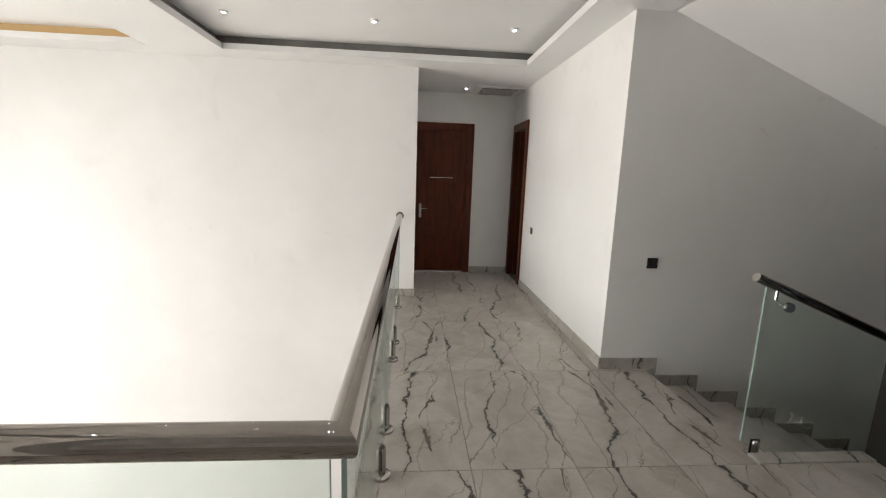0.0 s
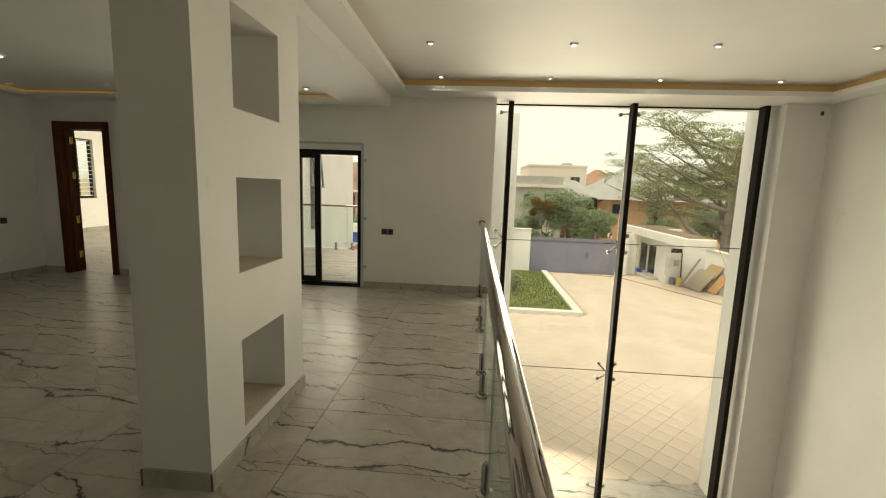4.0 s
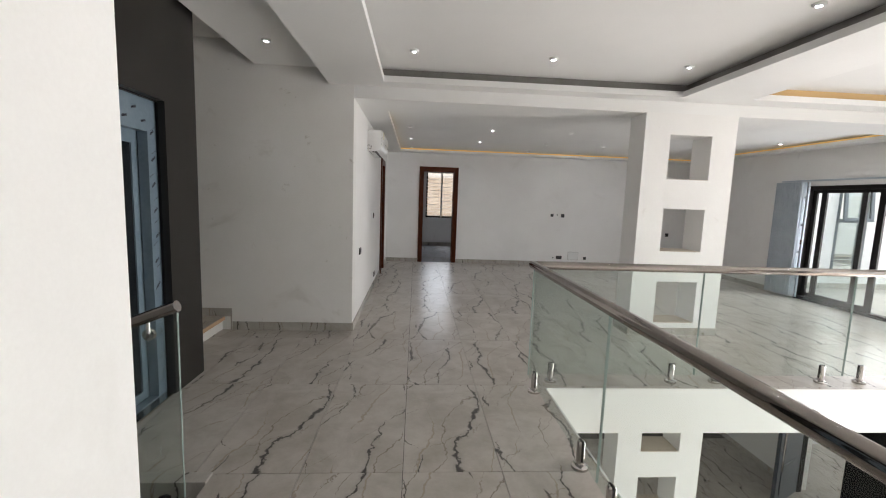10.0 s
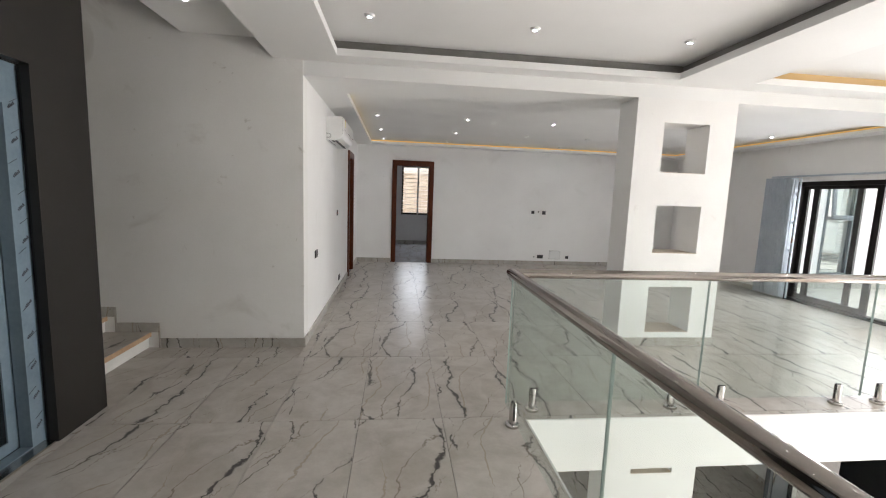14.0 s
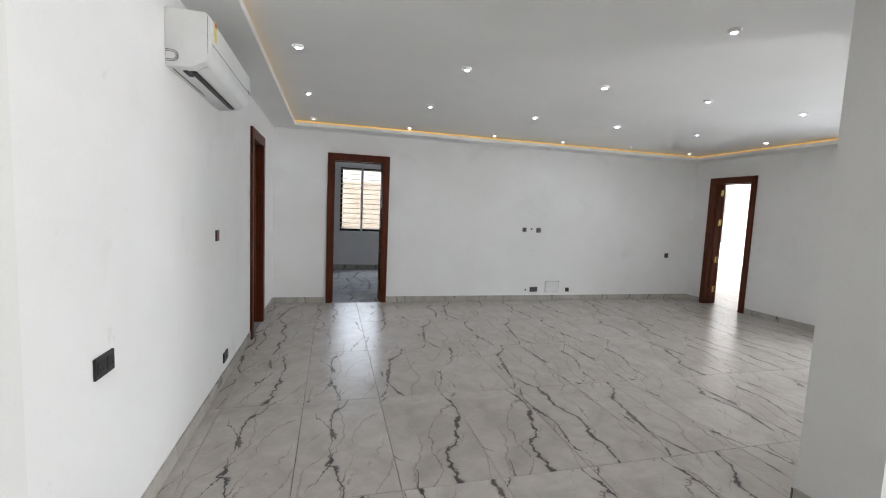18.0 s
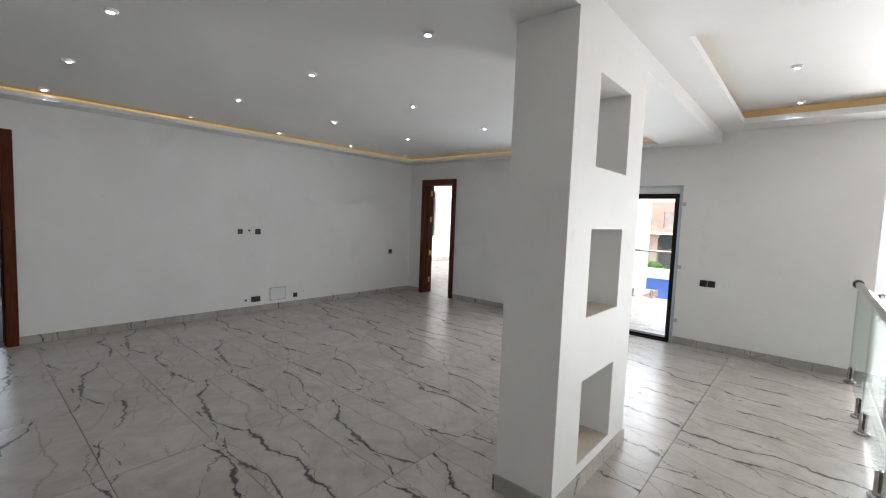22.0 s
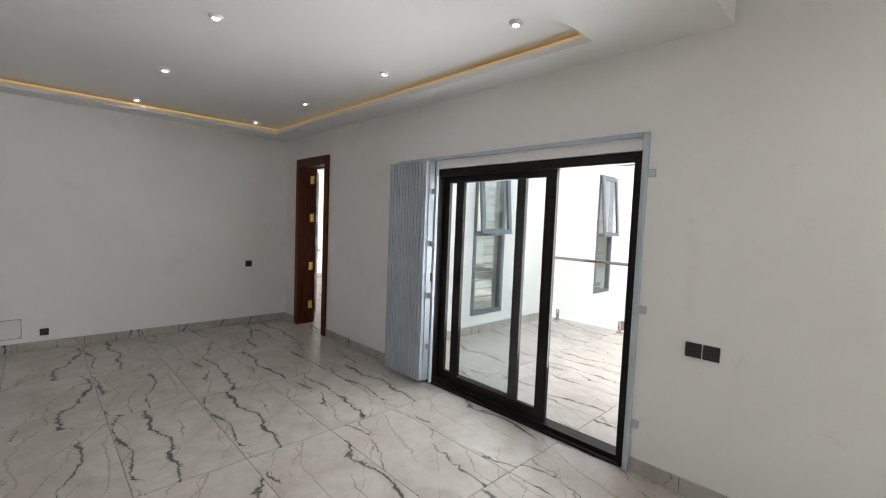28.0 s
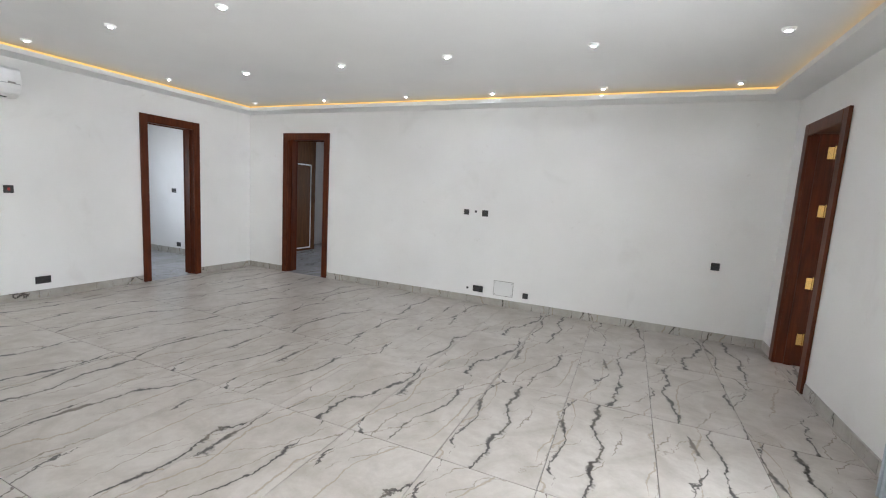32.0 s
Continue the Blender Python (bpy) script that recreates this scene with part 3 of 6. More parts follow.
NOSING = mottled("tile_edge", (0.42, 0.27, 0.16), (0.55, 0.38, 0.24), 20, 120, 0.8)
flight("stairs_up", 2.82, 0.0, True, 7, YC, 0.93, "marble-tiled flight of stairs rising beside the lift")
flight("stairs_down", 1.70, 0.0, False, 9, 2.49, 3.652, "marble-tiled flight of stairs going down")
part("curb", one(1.70, 2.45, 2.40, 2.492, -0.20, 0.012, bev=0.003), SKIRT, bpy.data.objects["floor"], "marble curb along the open stair edge")
bm = bmesh.new()
v = [bm.verts.new(p) for p in ((1.62, 2.49, 2.88), (5.6, 2.49, 1.28), (5.6, 3.652, 1.28), (1.62, 3.652, 2.88), (1.62, 2.49, 3.12), (5.6, 2.49, 1.52), (5.6, 3.652, 1.52), (1.62, 3.652, 3.12))]
for f in ((0, 1, 2, 3), (4, 5, 6, 7), (0, 1, 5, 4), (1, 2, 6, 5), (2, 3, 7, 6), (3, 0, 4, 7)):
    bm.faces.new([v[k] for k in f])
solid("stair_soffit", bm, CEIL, "white sloping soffit of the upper stair flight", "stair soffit", "structure")
sr = thing("stair_railing", (1.75, 2.61, -0.16), "glass stair balustrade with a steel handrail beside the descending flight", "railing")
part("handrail", sweep(bmesh.new(), [(1.725, 2.66, 1.063), (3.6, 2.66, 0.313)], 0.029, 18), RAIL, sr, "", True)
part("rail_cap", tube(bmesh.new(), (1.719, 2.66, 1.0654), (1.7245, 2.66, 1.0632), 0.0285, 18), STEEL, sr, "bright end cap", True)
bm = bmesh.new()
v = [bm.verts.new(p) for q in (-0.006, 0.006) for p in ((1.75, 2.61 + q, 0.012), (3.6, 2.61 + q, -0.728), (3.6, 2.61 + q, 0.275), (1.75, 2.61 + q, 1.015))]
for f in ((0, 1, 2, 3), (4, 5, 6, 7), (0, 1, 5, 4), (1, 2, 6, 5), (2, 3, 7, 6)):
    bm.faces.new([v[k] for k in f])
gp = part("glass_panel", bm, RAILGLASS, sr)
gp.visible_shadow = False
part("glass_edge", one(1.7465, 1.7495, 2.604, 2.616, 0.012, 1.015), GLASSEDGE, gp)
part("bracket", sweep(bmesh.new(), [(1.865, 2.655, 0.985), (1.865, 2.655, 0.925), (1.875, 2.645, 0.90), (1.89, 2.62, 0.895)], 0.009, 8), STEEL, sr, "", True)
part("bracket_disc", tube(bmesh.new(), (1.90, 2.582, 0.895), (1.90, 2.602, 0.895), 0.030, 16), STEEL, sr, "", True)
for x, z in ((1.85, -0.16), (2.62, -0.48)):
    clamp(sr, x, 2.61, "x", z)
CHALK = material("chalk", 0.9, 0, (0.75, 0.76, 0.76))[0]
for dx, dz, r, n in ((1.84, 0.27, 0.03, 1.5), (1.99, 0.19, 0.035, 2.5), (2.05, 0.17, 0.03, 2.0), (2.11, 0.14, 0.025, 1.5)):
    pts = [(dx + 0.012 * k / n + r * math.cos(0.55 * k) * (0.5 + 0.5 * (k % 3 == 0)), 2.6025, dz - 0.004 * k / n + r * math.sin(0.55 * k)) for k in range(int(8 * n))]
    part("chalk_scrawl", sweep(bmesh.new(), pts, 0.0012, 4), CHALK, sr, "faint white chalk scrawl on the glass")

# ---- lift ----
lift = thing("lift", (2.45, 1.7, 0), "dark grey clad passenger lift with glazed doors still in protective film", "lift")
part("front_cladding", cells(bmesh.new(), "x", 2.45, 2.50, 0.935, 2.47, 0.0, 4.6, [(1.385, 2.235, -0.1, 2.28)]), LIFT, lift, "dark grey metal cladding panel")
part("shaft_body", cells(bmesh.new(), "y", 0.935, 0.985, 2.50, 4.4, 0.0, 4.6, []), LIFT, lift)
part("shaft_body", cells(bmesh.new(), "y", 2.42, 2.47, 2.50, 4.4, -1.6, 4.6, []), LIFT, lift)
part("shaft_body", one(4.35, 4.4, 0.985, 2.42, 0.0, 4.6), LIFT, lift)
fr = part("door_frame", cells(bmesh.new(), "x", 2.53, 2.60, 1.365, 2.255, 0.0, 2.278, [(1.475, 2.135, 0.02, 2.045)]), FILM, lift, "pale blue film-covered lift door frame")
part("reveal", cells(bmesh.new(), "x", 2.502, 2.528, 1.352, 2.265, 0.0, 2.295, [(1.37, 2.245, -0.1, 2.272)]), BLACK, lift)
for y0, y1, x in ((1.46, 1.84, 2.610), (1.79, 2.17, 2.655)):
    leaf = part("lift_door", cells(bmesh.new(), "x", x, x + 0.036, y0, y1, 0.018, 2.09, [(y0 + 0.075, y1 - 0.075, 0.085, 1.955)]), FILM, lift, "film-covered sliding lift door leaf")
    part("glass", one(x + 0.01, x + 0.018, y0 + 0.075, y1 - 0.075, 0.085, 1.955), DARKGLASS, leaf, "dark reflective glass")
    for k in range(6):
        part("rivet", one(x - 0.003, x - 0.0005, y1 - 0.022, y1 - 0.012, 0.3 + 0.3 * k, 0.325 + 0.3 * k), FILMTEXT, leaf)
part("sill", one(2.46, 2.70, 1.39, 2.23, 0.002, 0.014), STEEL, lift, "grooved steel door sill")
# dark sheet close behind the doors gives the car's shade by its colour
part("car_shade_sheet", one(2.72, 2.74, 1.36, 2.30, 0, 2.3), DARKGLASS, lift, "dark sheet standing for the unlit lift car interior")
cp = part("call_panel", one(2.512, 2.5295, 2.142, 2.218, 0.955, 1.205, bev=0.003), STEEL, lift, "brushed steel call panel")
part("display", one(2.5105, 2.5125, 2.152, 2.208, 1.075, 1.190), DARKGLASS, cp, "black display")
part("call_button", tube(bmesh.new(), (2.506, 2.18, 1.02), (2.5125, 2.18, 1.02), 0.015, 16), STEEL, cp, "round steel button", True)
part("button_ring", tube(bmesh.new(), (2.509, 2.18, 1.02), (2.5128, 2.18, 1.02), 0.021, 20), PLASTIC, cp, "", True)
rnd = random.Random(5)


def print_mark(y, z, tilt, parent, x=2.5272):
    """An unreadable slanted print on the film: a row of small bars."""
    bm = bmesh.new()
    for k in range(5):
        box(bm, -0.0012, 0.0012, -0.026 + 0.011 * k, -0.020 + 0.011 * k, -0.007, 0.009 if k in (0, 2, 3) else 0.004)
    bmesh.ops.transform(bm, matrix=pose(x, y, z, tilt, 0, 0), verts=bm.verts)
    part("print_mark", bm, FILMTEXT, parent)


for k in range(11):
    print_mark(1.418 + rnd.uniform(-0.012, 0.012), 0.14 + 0.19 * k, -38, fr)
for k in range(7):
    print_mark(1.52 + 0.10 * k, 2.12 + 0.07 * (k % 2) + rnd.uniform(-0.01, 0.01), -14, fr)
for k in range(12):
    y, z = 1.40 + rnd.uniform(0, 0.05), 0.2 + 0.17 * k
    bm = one(-0.001, 0.001, -0.03, 0.03, -0.0008, 0.0008)
    bmesh.ops.transform(bm, matrix=pose(2.5280, y, z, -30, 0, 0), verts=bm.verts)
    part("scratch", bm, FILMTEXT, fr)

# ---- doors ----


def doorway(name, x, y, turn, w, h, depth, label, hinge=0, angle=None, closed=False, sockets=4):
    """A wooden frame in an opening w wide and h high; +y points away from the viewer's room. hinge: -1 or 1, the side the leaf hangs on."""
    d = thing(name, (x, y, 0), label, "door", kind="structure")
    d.rotation_euler = (0, 0, radians(turn))
    for s in (-1, 1):
        lp("jamb", one(s * w / 2, s * (w / 2 - 0.045), -0.012, depth + 0.012, 0, h, bev=0.003), WOOD, d)
        lp("architrave", one(s * (w / 2 + 0.05), s * (w / 2 - 0.052), -0.03, -0.002, 0, h + 0.055, bev=0.006), WOOD, d)
        lp("architrave", one(s * (w / 2 + 0.05), s * (w / 2 - 0.052), depth + 0.002, depth + 0.03, 0, h + 0.055, bev=0.006), WOOD, d)
        lp("stop", one(s * (w / 2 - 0.045), s * (w / 2 - 0.062), depth * 0.35, depth * 0.7, 0, h - 0.045), WOOD, d)
    lp("head", one(-w / 2 + 0.045, w / 2 - 0.045, -0.010, depth + 0.010, h - 0.045, h), WOOD, d)
    lp("head_architrave", one(-w / 2 + 0.052, w / 2 - 0.052, -0.03, -0.002, h - 0.06, h + 0.055, bev=0.006), WOOD, d)
    lp("head_architrave", one(-w / 2 + 0.052, w / 2 - 0.052, depth + 0.002, depth + 0.03, h - 0.06, h + 0.055, bev=0.006), WOOD, d)
    if hinge:
        for z in (0.22, 0.80, 1.52, 2.08):
            hg = lp("hinge", one(hinge * (w / 2 - 0.046), hinge * (w / 2 - 0.049), depth - 0.054, depth - 0.008, z, z + 0.115), GOLD, d, "polished brass butt hinge")
            bm = bmesh.new()
            tube(bm, (hinge * (w / 2 - 0.052), depth + 0.0, z), (hinge * (w / 2 - 0.052), depth + 0.0, z + 0.125), 0.008, 10)
            lp("hinge_pin", bm, GOLD, hg, "", True)
    if angle is None:
        return d
    lw, lh, th = w - 0.10, h - 0.055, 0.042
    leaf = lp("leaf", one(-hinge * lw, 0, -th / 2, th / 2, 0.008, lh, bev=0.002), WOOD, d, "panelled dark mahogany door leaf")
    leaf.location = (hinge * (w / 2 - 0.05), 0.03 if closed else depth + 0.02, 0)
    leaf.rotation_euler = (0, 0, radians(angle))
    for q in (-1, 1):
        for z0, z1 in ((0.16, 0.62), (0.74, 1.16), (1.28, 1.50), (1.62, lh - 0.16)):
            lp("panel", one(-hinge * 0.13, -hinge * (lw - 0.13), q * th / 2, q * (th / 2 + 0.008), z0, z1, bev=0.0035), WOOD, leaf)
        lp("inlay", one(-hinge * 0.22, -hinge * (lw - 0.22), q * th / 2, q * (th / 2 + 0.010), 1.552, 1.561), STEEL, leaf, "thin steel inlay strip")
        hx = -hinge * (lw - 0.065)
        hd = lp("handle_plate", one(hx - 0.022, hx + 0.022, q * th / 2, q * (th / 2 + 0.009), 0.90, 1.13, bev=0.003), STEEL, leaf, "satin steel handle plate")
        bm = bmesh.new()
        sweep(bm, [(hx, q * (th / 2 + 0.008), 1.05), (hx, q * (th / 2 + 0.05), 1.05), (hx + hinge * 0.115, q * (th / 2 + 0.05), 1.05)], 0.009, 10)
        lp("lever", bm, STEEL, hd, "", True)
    return d


doorway("door_1", 0.13, 7.28, 0, 0.90, DOOR_H, 0.2, "closed dark mahogany panelled door at the corridor end", 1, 0, True)
doorway("door_2", 1.295, 6.85, -90, 0.74, DOOR_H, 0.2, "open doorway with dark mahogany frame and brass hinges", -1, 100)
doorway("door_3", 1.30, -4.58, -90, 0.80, DOOR_H, 0.2, "open doorway with dark mahogany frame in the living room", -1, 92)
doorway("door_4", 0.0, -6.035, 180, 0.88, DOOR_H, 0.2, "open doorway with dark mahogany frame leading to a bedroom", 1, -130)
doorway("door_5", -6.645, -5.205, 90, 0.83, DOOR_H, 0.20, "open dark mahogany door with brass hinges in the living room corner", -1, 150)

# ---- sliding door and folding grille ----
sd = thing("sliding_door", (-6.72, -1.66, 0), "black aluminium sliding glass door to the terrace", "sliding door", kind="structure")
part("outer_frame", cells(bmesh.new(), "x", -6.78, -6.66, -2.715, -0.727, 0.0, 2.092, [(-2.655, -0.800, 0.05, 2.022)]), BLACK, sd, "black aluminium outer frame")
part("track", one(-6.655, -6.62, -2.70, -0.745, 0.002, 0.018), BLACK, sd, "black sill track")
for y0, y1, x, sl, st in ((-2.66, -1.70, -6.757, 0.080, 0.085), (-2.45, -1.39, -6.715, 0.095, 0.095)):
    lf = part("sash", cells(bmesh.new(), "x", x - 0.017, x + 0.017, y0, y1, 0.05, 2.022, [(y0 + sl, y1 - st, 0.13, 1.965)]), BLACK, sd, "black aluminium sash")
    g = part("glass", one(x - 0.003, x + 0.003, y0 + sl, y1 - st, 0.13, 1.965), PANE, lf)
    g.visible_shadow = False
    part("lock", one(x + 0.018, x + 0.03, y0 + 0.02, y0 + 0.045, 0.95, 1.15, bev=0.003), BLACK, lf)
gr = thing("folding_grille", (-6.56, -2.9, 0), "blue-grey folding steel security grille pushed open against the wall", "security grille")
part("top_rail", one(-6.642, -6.612, -3.23, -0.740, 2.176, 2.204), SHUTTER, gr, "blue-grey steel top track")
part("end_post", one(-6.642, -6.612, -0.736, -0.702, 0.0, 2.204, bev=0.003), SHUTTER, gr)
for z in (0.30, 1.05, 1.92):
    part("wall_cleat", one(-6.643, -6.628, -0.700, -0.655, z, z + 0.05, bev=0.004), SHUTTER, gr)
for k in range(24):
    y = -3.225 + k * 0.0234
    part("slat", one(-6.615, -6.50 - 0.006 * (k % 2), y, y + 0.0145, 0.03 + 0.004 * (k % 3), 2.162, bev=0.002), SHUTTER, gr)
    part("inner_slat", one(-6.607, -6.545, y + 0.0147, y + 0.0227, 0.04, 2.15), SHUTTER, gr)
part("lead_post", one(-6.60, -6.570, -2.615, -2.592, 0.03, 2.16, bev=0.003), SHUTTER, gr, "blue-grey lead post with a lock")
for z in (0.35, 0.85, 1.35, 1.85):
    part("link", one(-6.590, -6.575, -2.68, -2.616, z, z + 0.05), SHUTTER, gr)
for z in (0.78, 1.45):
    part("strap", one(-6.499, -6.494, -3.225, -2.68, z, z + 0.010), SHUTTER, gr)
part("lock", one(-6.569, -6.552, -2.613, -2.594, 1.02, 1.10), BARE, gr, "brown steel lock")

# ---- air conditioner ----
ac = thing("air_conditioner", (XE, -2.22, 2.335), "white wall-mounted split air conditioner under the ceiling border", "air conditioner")
prof = [(0.0, 2.29), (0.0, 2.6), (-0.195, 2.6), (-0.225, 2.575), (-0.232, 2.475), (-0.225, 2.385), (-0.195, 2.335), (-0.13, 2.3)]
bm = bmesh.new()
ends = [[bm.verts.new((XE + a, y, z)) for a, z in prof] for y in (-1.66, -2.79)]
bm.faces.new(ends[0])
bm.faces.new(ends[1])
for k in range(len(prof)):
    bm.faces.new((ends[0][k], ends[0][(k + 1) % len(prof)], ends[1][(k + 1) % len(prof)], ends[1][k]))
bmesh.ops.bevel(bm, geom=list(bm.edges), offset=0.006, segments=2, profile=0.5, affect="EDGES")
body = part("body", bm, PLASTIC, ac, "", True)
part("outlet", one(XE - 0.130, XE - 0.098, -2.70, -1.74, 2.292, 2.303), BLACK, body, "dark air outlet slot")
bm = bmesh.new()
box(bm, -0.03, 0.03, -0.50, 0.50, -0.004, 0.004, bev=0.002)
bmesh.ops.transform(bm, matrix=pose(XE - 0.1665, -2.23, 2.3145, 0, 28, 0), verts=bm.verts)
part("flap", bm, PLASTIC, ac)
part("front_line", one(XE - 0.2335, XE - 0.2325, -2.785, -1.665, 2.43, 2.433), FILMTEXT, body)
part("energy_label", one(XE - 0.2345, XE - 0.2325, -1.75, -1.71, 2.465, 2.575), mottled("energy_label", (0.75, 0.65, 0.12), (0.8, 0.72, 0.2), 30, 80, 0.5), ac, "yellow energy label")
part("label_head", one(XE - 0.2352, XE - 0.2346, -1.748, -1.712, 2.545, 2.567), material("label_red", 0.5, 0, (0.6, 0.05, 0.03))[0], ac)
part("badge", one(XE - 0.2345, XE - 0.2325, -2.74, -2.68, 2.435, 2.45), STEEL, ac, "small grey badge")
for r in (0.030, 0.021):
    pts = [(XE - 0.004, -1.659, 2.35 - r)] + [(XE - 0.035 - r * math.sin(q * math.pi / 8), -1.659, 2.35 - r * math.cos(q * math.pi / 8)) for q in range(9)] + [(XE - 0.004, -1.659, 2.35 + r)]
    part("hole_outline", sweep(bmesh.new(), pts, 0.0016, 5), BLACK, body)
part("end_cap_seam", one(XE - 0.2110, XE - 0.2095, -1.6595, -1.6580, 2.38, 2.58), FILMTEXT, body)
part("intake_grille", one(XE - 0.092, XE - 0.066, -1.84, -1.73, 2.2905, 2.297), FILMTEXT, body, "small grey sensor grille")
part("bottom_joint", one(XE - 0.030, XE - 0.026, -2.30, -1.70, 2.2895, 2.293), BLACK, body)

# ---- sockets and switches ----


def plate(name, x, y, z, turn, w, h, label, kind, red=False, holes=0, mat=SOCKET):
    """A wall plate; its face looks along local -y."""
    t = thing(name, (x, y, z), label, kind)
    t.rotation_euler = (0, 0, radians(turn))
    lp("cover", one(-w / 2, w / 2, -0.011, 0, -h / 2, h / 2, bev=0.003), mat, t)
    if holes:
        for k in range(holes):
            u = (k - (holes - 1) / 2) * w / holes
            r = lp("rocker", one(u - w / holes * 0.36, u + w / holes * 0.36, -0.014, -0.0105, -h * 0.3, h * 0.3, bev=0.0015), mat, t)
            for q in (-1, 1):
                lp("pin_hole", one(u + q * 0.011 - 0.004, u + q * 0.011 + 0.004, -0.0145, -0.0138, -0.012, -0.004), BLACK, r)
    if red:
        lp("indicator", one(-0.012, 0.012, -0.0145, -0.0105, -0.016, 0.016), material("red_switch", 0.4, 0, (0.35, 0.02, 0.02))[0], t, "red rocker switch")
    return t


N, S, W, E = 0, 180, 90, -90
for y in (-0.376, -0.283):
    plate("light_switch", XW, y, 0.887, W, 0.086, 0.086, "square black light switch on the white wall", "switch", holes=1)
plate("wall_socket", XE, -0.94, 0.895, E, 0.15, 0.088, "double black wall switch near the corner", "switch", holes=2)
plate("wall_socket", XE, -2.97, 0.22, E, 0.150, 0.088, "double black power socket above the skirting", "socket", holes=2)
plate("cooker_switch", XE, -2.71, 1.30, E, 0.088, 0.088, "black isolator switch with a red rocker below the air conditioner", "switch", red=True)
plate("aerial_socket", -2.96, YS, 1.300, S, 0.075, 0.075, "black double media socket on the south wall", "socket", holes=1)
plate("cable_hole", -3.10, YS, 1.315, S, 0.030, 0.030, "small dark cable outlet between the sockets", "cable outlet")
plate("wall_socket", -3.24, YS, 1.297, S, 0.088, 0.088, "square grey-black power socket on the south wall", "socket", holes=2)
plate("cable_hole", -3.05, YS, 0.20, S, 0.030, 0.030, "small dark cable outlet near the skirting", "cable outlet")
plate("wall_socket", -3.21, YS, 0.205, S, 0.150, 0.088, "double black power socket near the skirting", "socket", holes=2)
bc = plate("blank_cover", -3.585, YS, 0.255, S, 0.27, 0.20, "large white blank cover plate on the wall", "cover plate", mat=PLASTIC)
# flat grey ring colours in the shadow line round the cover
lp("gap_line", cells(bmesh.new(), "y", -0.004, -0.0005, -0.141, 0.141, -0.106, 0.106, [(-0.135, 0.135, -0.1, 0.1)]), mottled("gap_shade_grey", (0.22, 0.21, 0.19), (0.36, 0.34, 0.31), 8, 60, 0.9), bc, "grey ring coloured as the shadow gap")
for sx in (-0.12, 0.12):
    for sz in (-0.085, 0.085):
        lp("screw", tube(bmesh.new(), (sx, -0.0125, sz), (sx, -0.0105, sz), 0.005, 10), STEEL, bc)
plate("aerial_socket", -3.905, YS, 0.197, S, 0.075, 0.075, "black media socket near the skirting", "socket", holes=1)
plate("light_switch", -6.085, YS, 0.878, S, 0.088, 0.088, "square black switch beside the corner door", "switch", holes=1)
plate("light_switch", 1.655, 3.652, 0.938, 0, 0.088, 0.088, "square black switch above the stairs", "switch", holes=1)
plate("light_switch", 1.295, 5.97, 0.89, E, 0.088, 0.088, "square black switch beside the corridor door", "switch", holes=1)

# ---- downlights ----
dl = thing("downlight", (0.62, 0.48, 3.04), "round white recessed ceiling downlight, switched on", "downlight", "ceiling downlights")
bm = bmesh.new()
lathe(bm, [(0.0195, 0.0), (0.0205, -0.019), (0.034, -0.020), (0.044, -0.005), (0.044, 0.0)], 20)
lp("trim_ring", bm, PLASTIC, dl, "", True)
bm = bmesh.new()
lathe(bm, [(0.0185, -0.0005), (0.0185, -0.002)], 16)
lp("lens", bm, LAMP, dl, "bluish-white glowing lens")
spots = [(x, y, 3.04) for x in (0.62, -0.75, -2.14) for y in (0.48, 1.87, 3.30, 4.74)][1:]
spots += [(x, y, 3.04) for x in (-6.10, -4.80, -3.48) for y in (0.47, 1.90, 3.27, 4.72)]
spots += [(x, y, 2.84) for x in (0.70, -0.72, -2.12, -3.36, -4.69, -6.01) for y in (-1.32, -2.70, -4.16, -5.60)]
spots += [(2.0, 0.51, 3.05), (0.42, 6.85, 2.88)]
for x, y, z in spots:
    copy_thing(dl, pose(x, y, z))

# ---- ceiling cassette ----
ca = thing("ceiling_cassette", (0.93, 7.03, 2.88), "white ceiling air grille with a brown mesh in the corridor", "air vent")
part("frame", one(0.56, 1.24, 6.62, 7.24, 2.858, 2.879, bev=0.004), PLASTIC, ca)
part("mesh_panel", one(0.64, 1.16, 6.70, 7.16, 2.850, 2.8575), mottled("vent_mesh", (0.17, 0.145, 0.115), (0.27, 0.24, 0.20), 30, 200, 0.7), ca, "brown filter mesh")
for k in range(12):
    part("slat", one(0.64, 1.16, 6.72 + k * 0.036, 6.724 + k * 0.036, 2.8475, 2.8495), PLASTIC, ca)

# ---- hall window ----
hw = thing("window_1", (-6.86, 3.2, GF), "tall frameless glass wall with black steel fins and spider fittings", "window", kind="structure")
for y in (1.465, 3.24, 5.06):
    part("mullion", one(-6.95, -6.80, y - 0.035, y + 0.035, GF, 2.878, bev=0.004), MULLION, hw, "black steel mullion fin")
ZJ = (GF + 0.02, -1.30, 0.80, 2.875)
YJ = (1.245, 3.24, 5.195)
for z0, z1 in zip(ZJ, ZJ[1:]):
    for y0, y1 in zip(YJ, YJ[1:]):
        g = part("pane", one(-7.055, -7.043, y0 + 0.004, y1 - 0.004, z0 + 0.004, z1 - 0.004), PANE, hw)
        g.visible_shadow = False
part("head_channel", one(-7.062, -7.036, 1.245, 5.195, 2.860, 2.8785), MULLION, hw, "slim dark head channel")
part("jamb_channel", one(-7.068, -7.030, 5.175, 5.197, GF, 2.858), COVE, hw, "slim grey jamb channel")
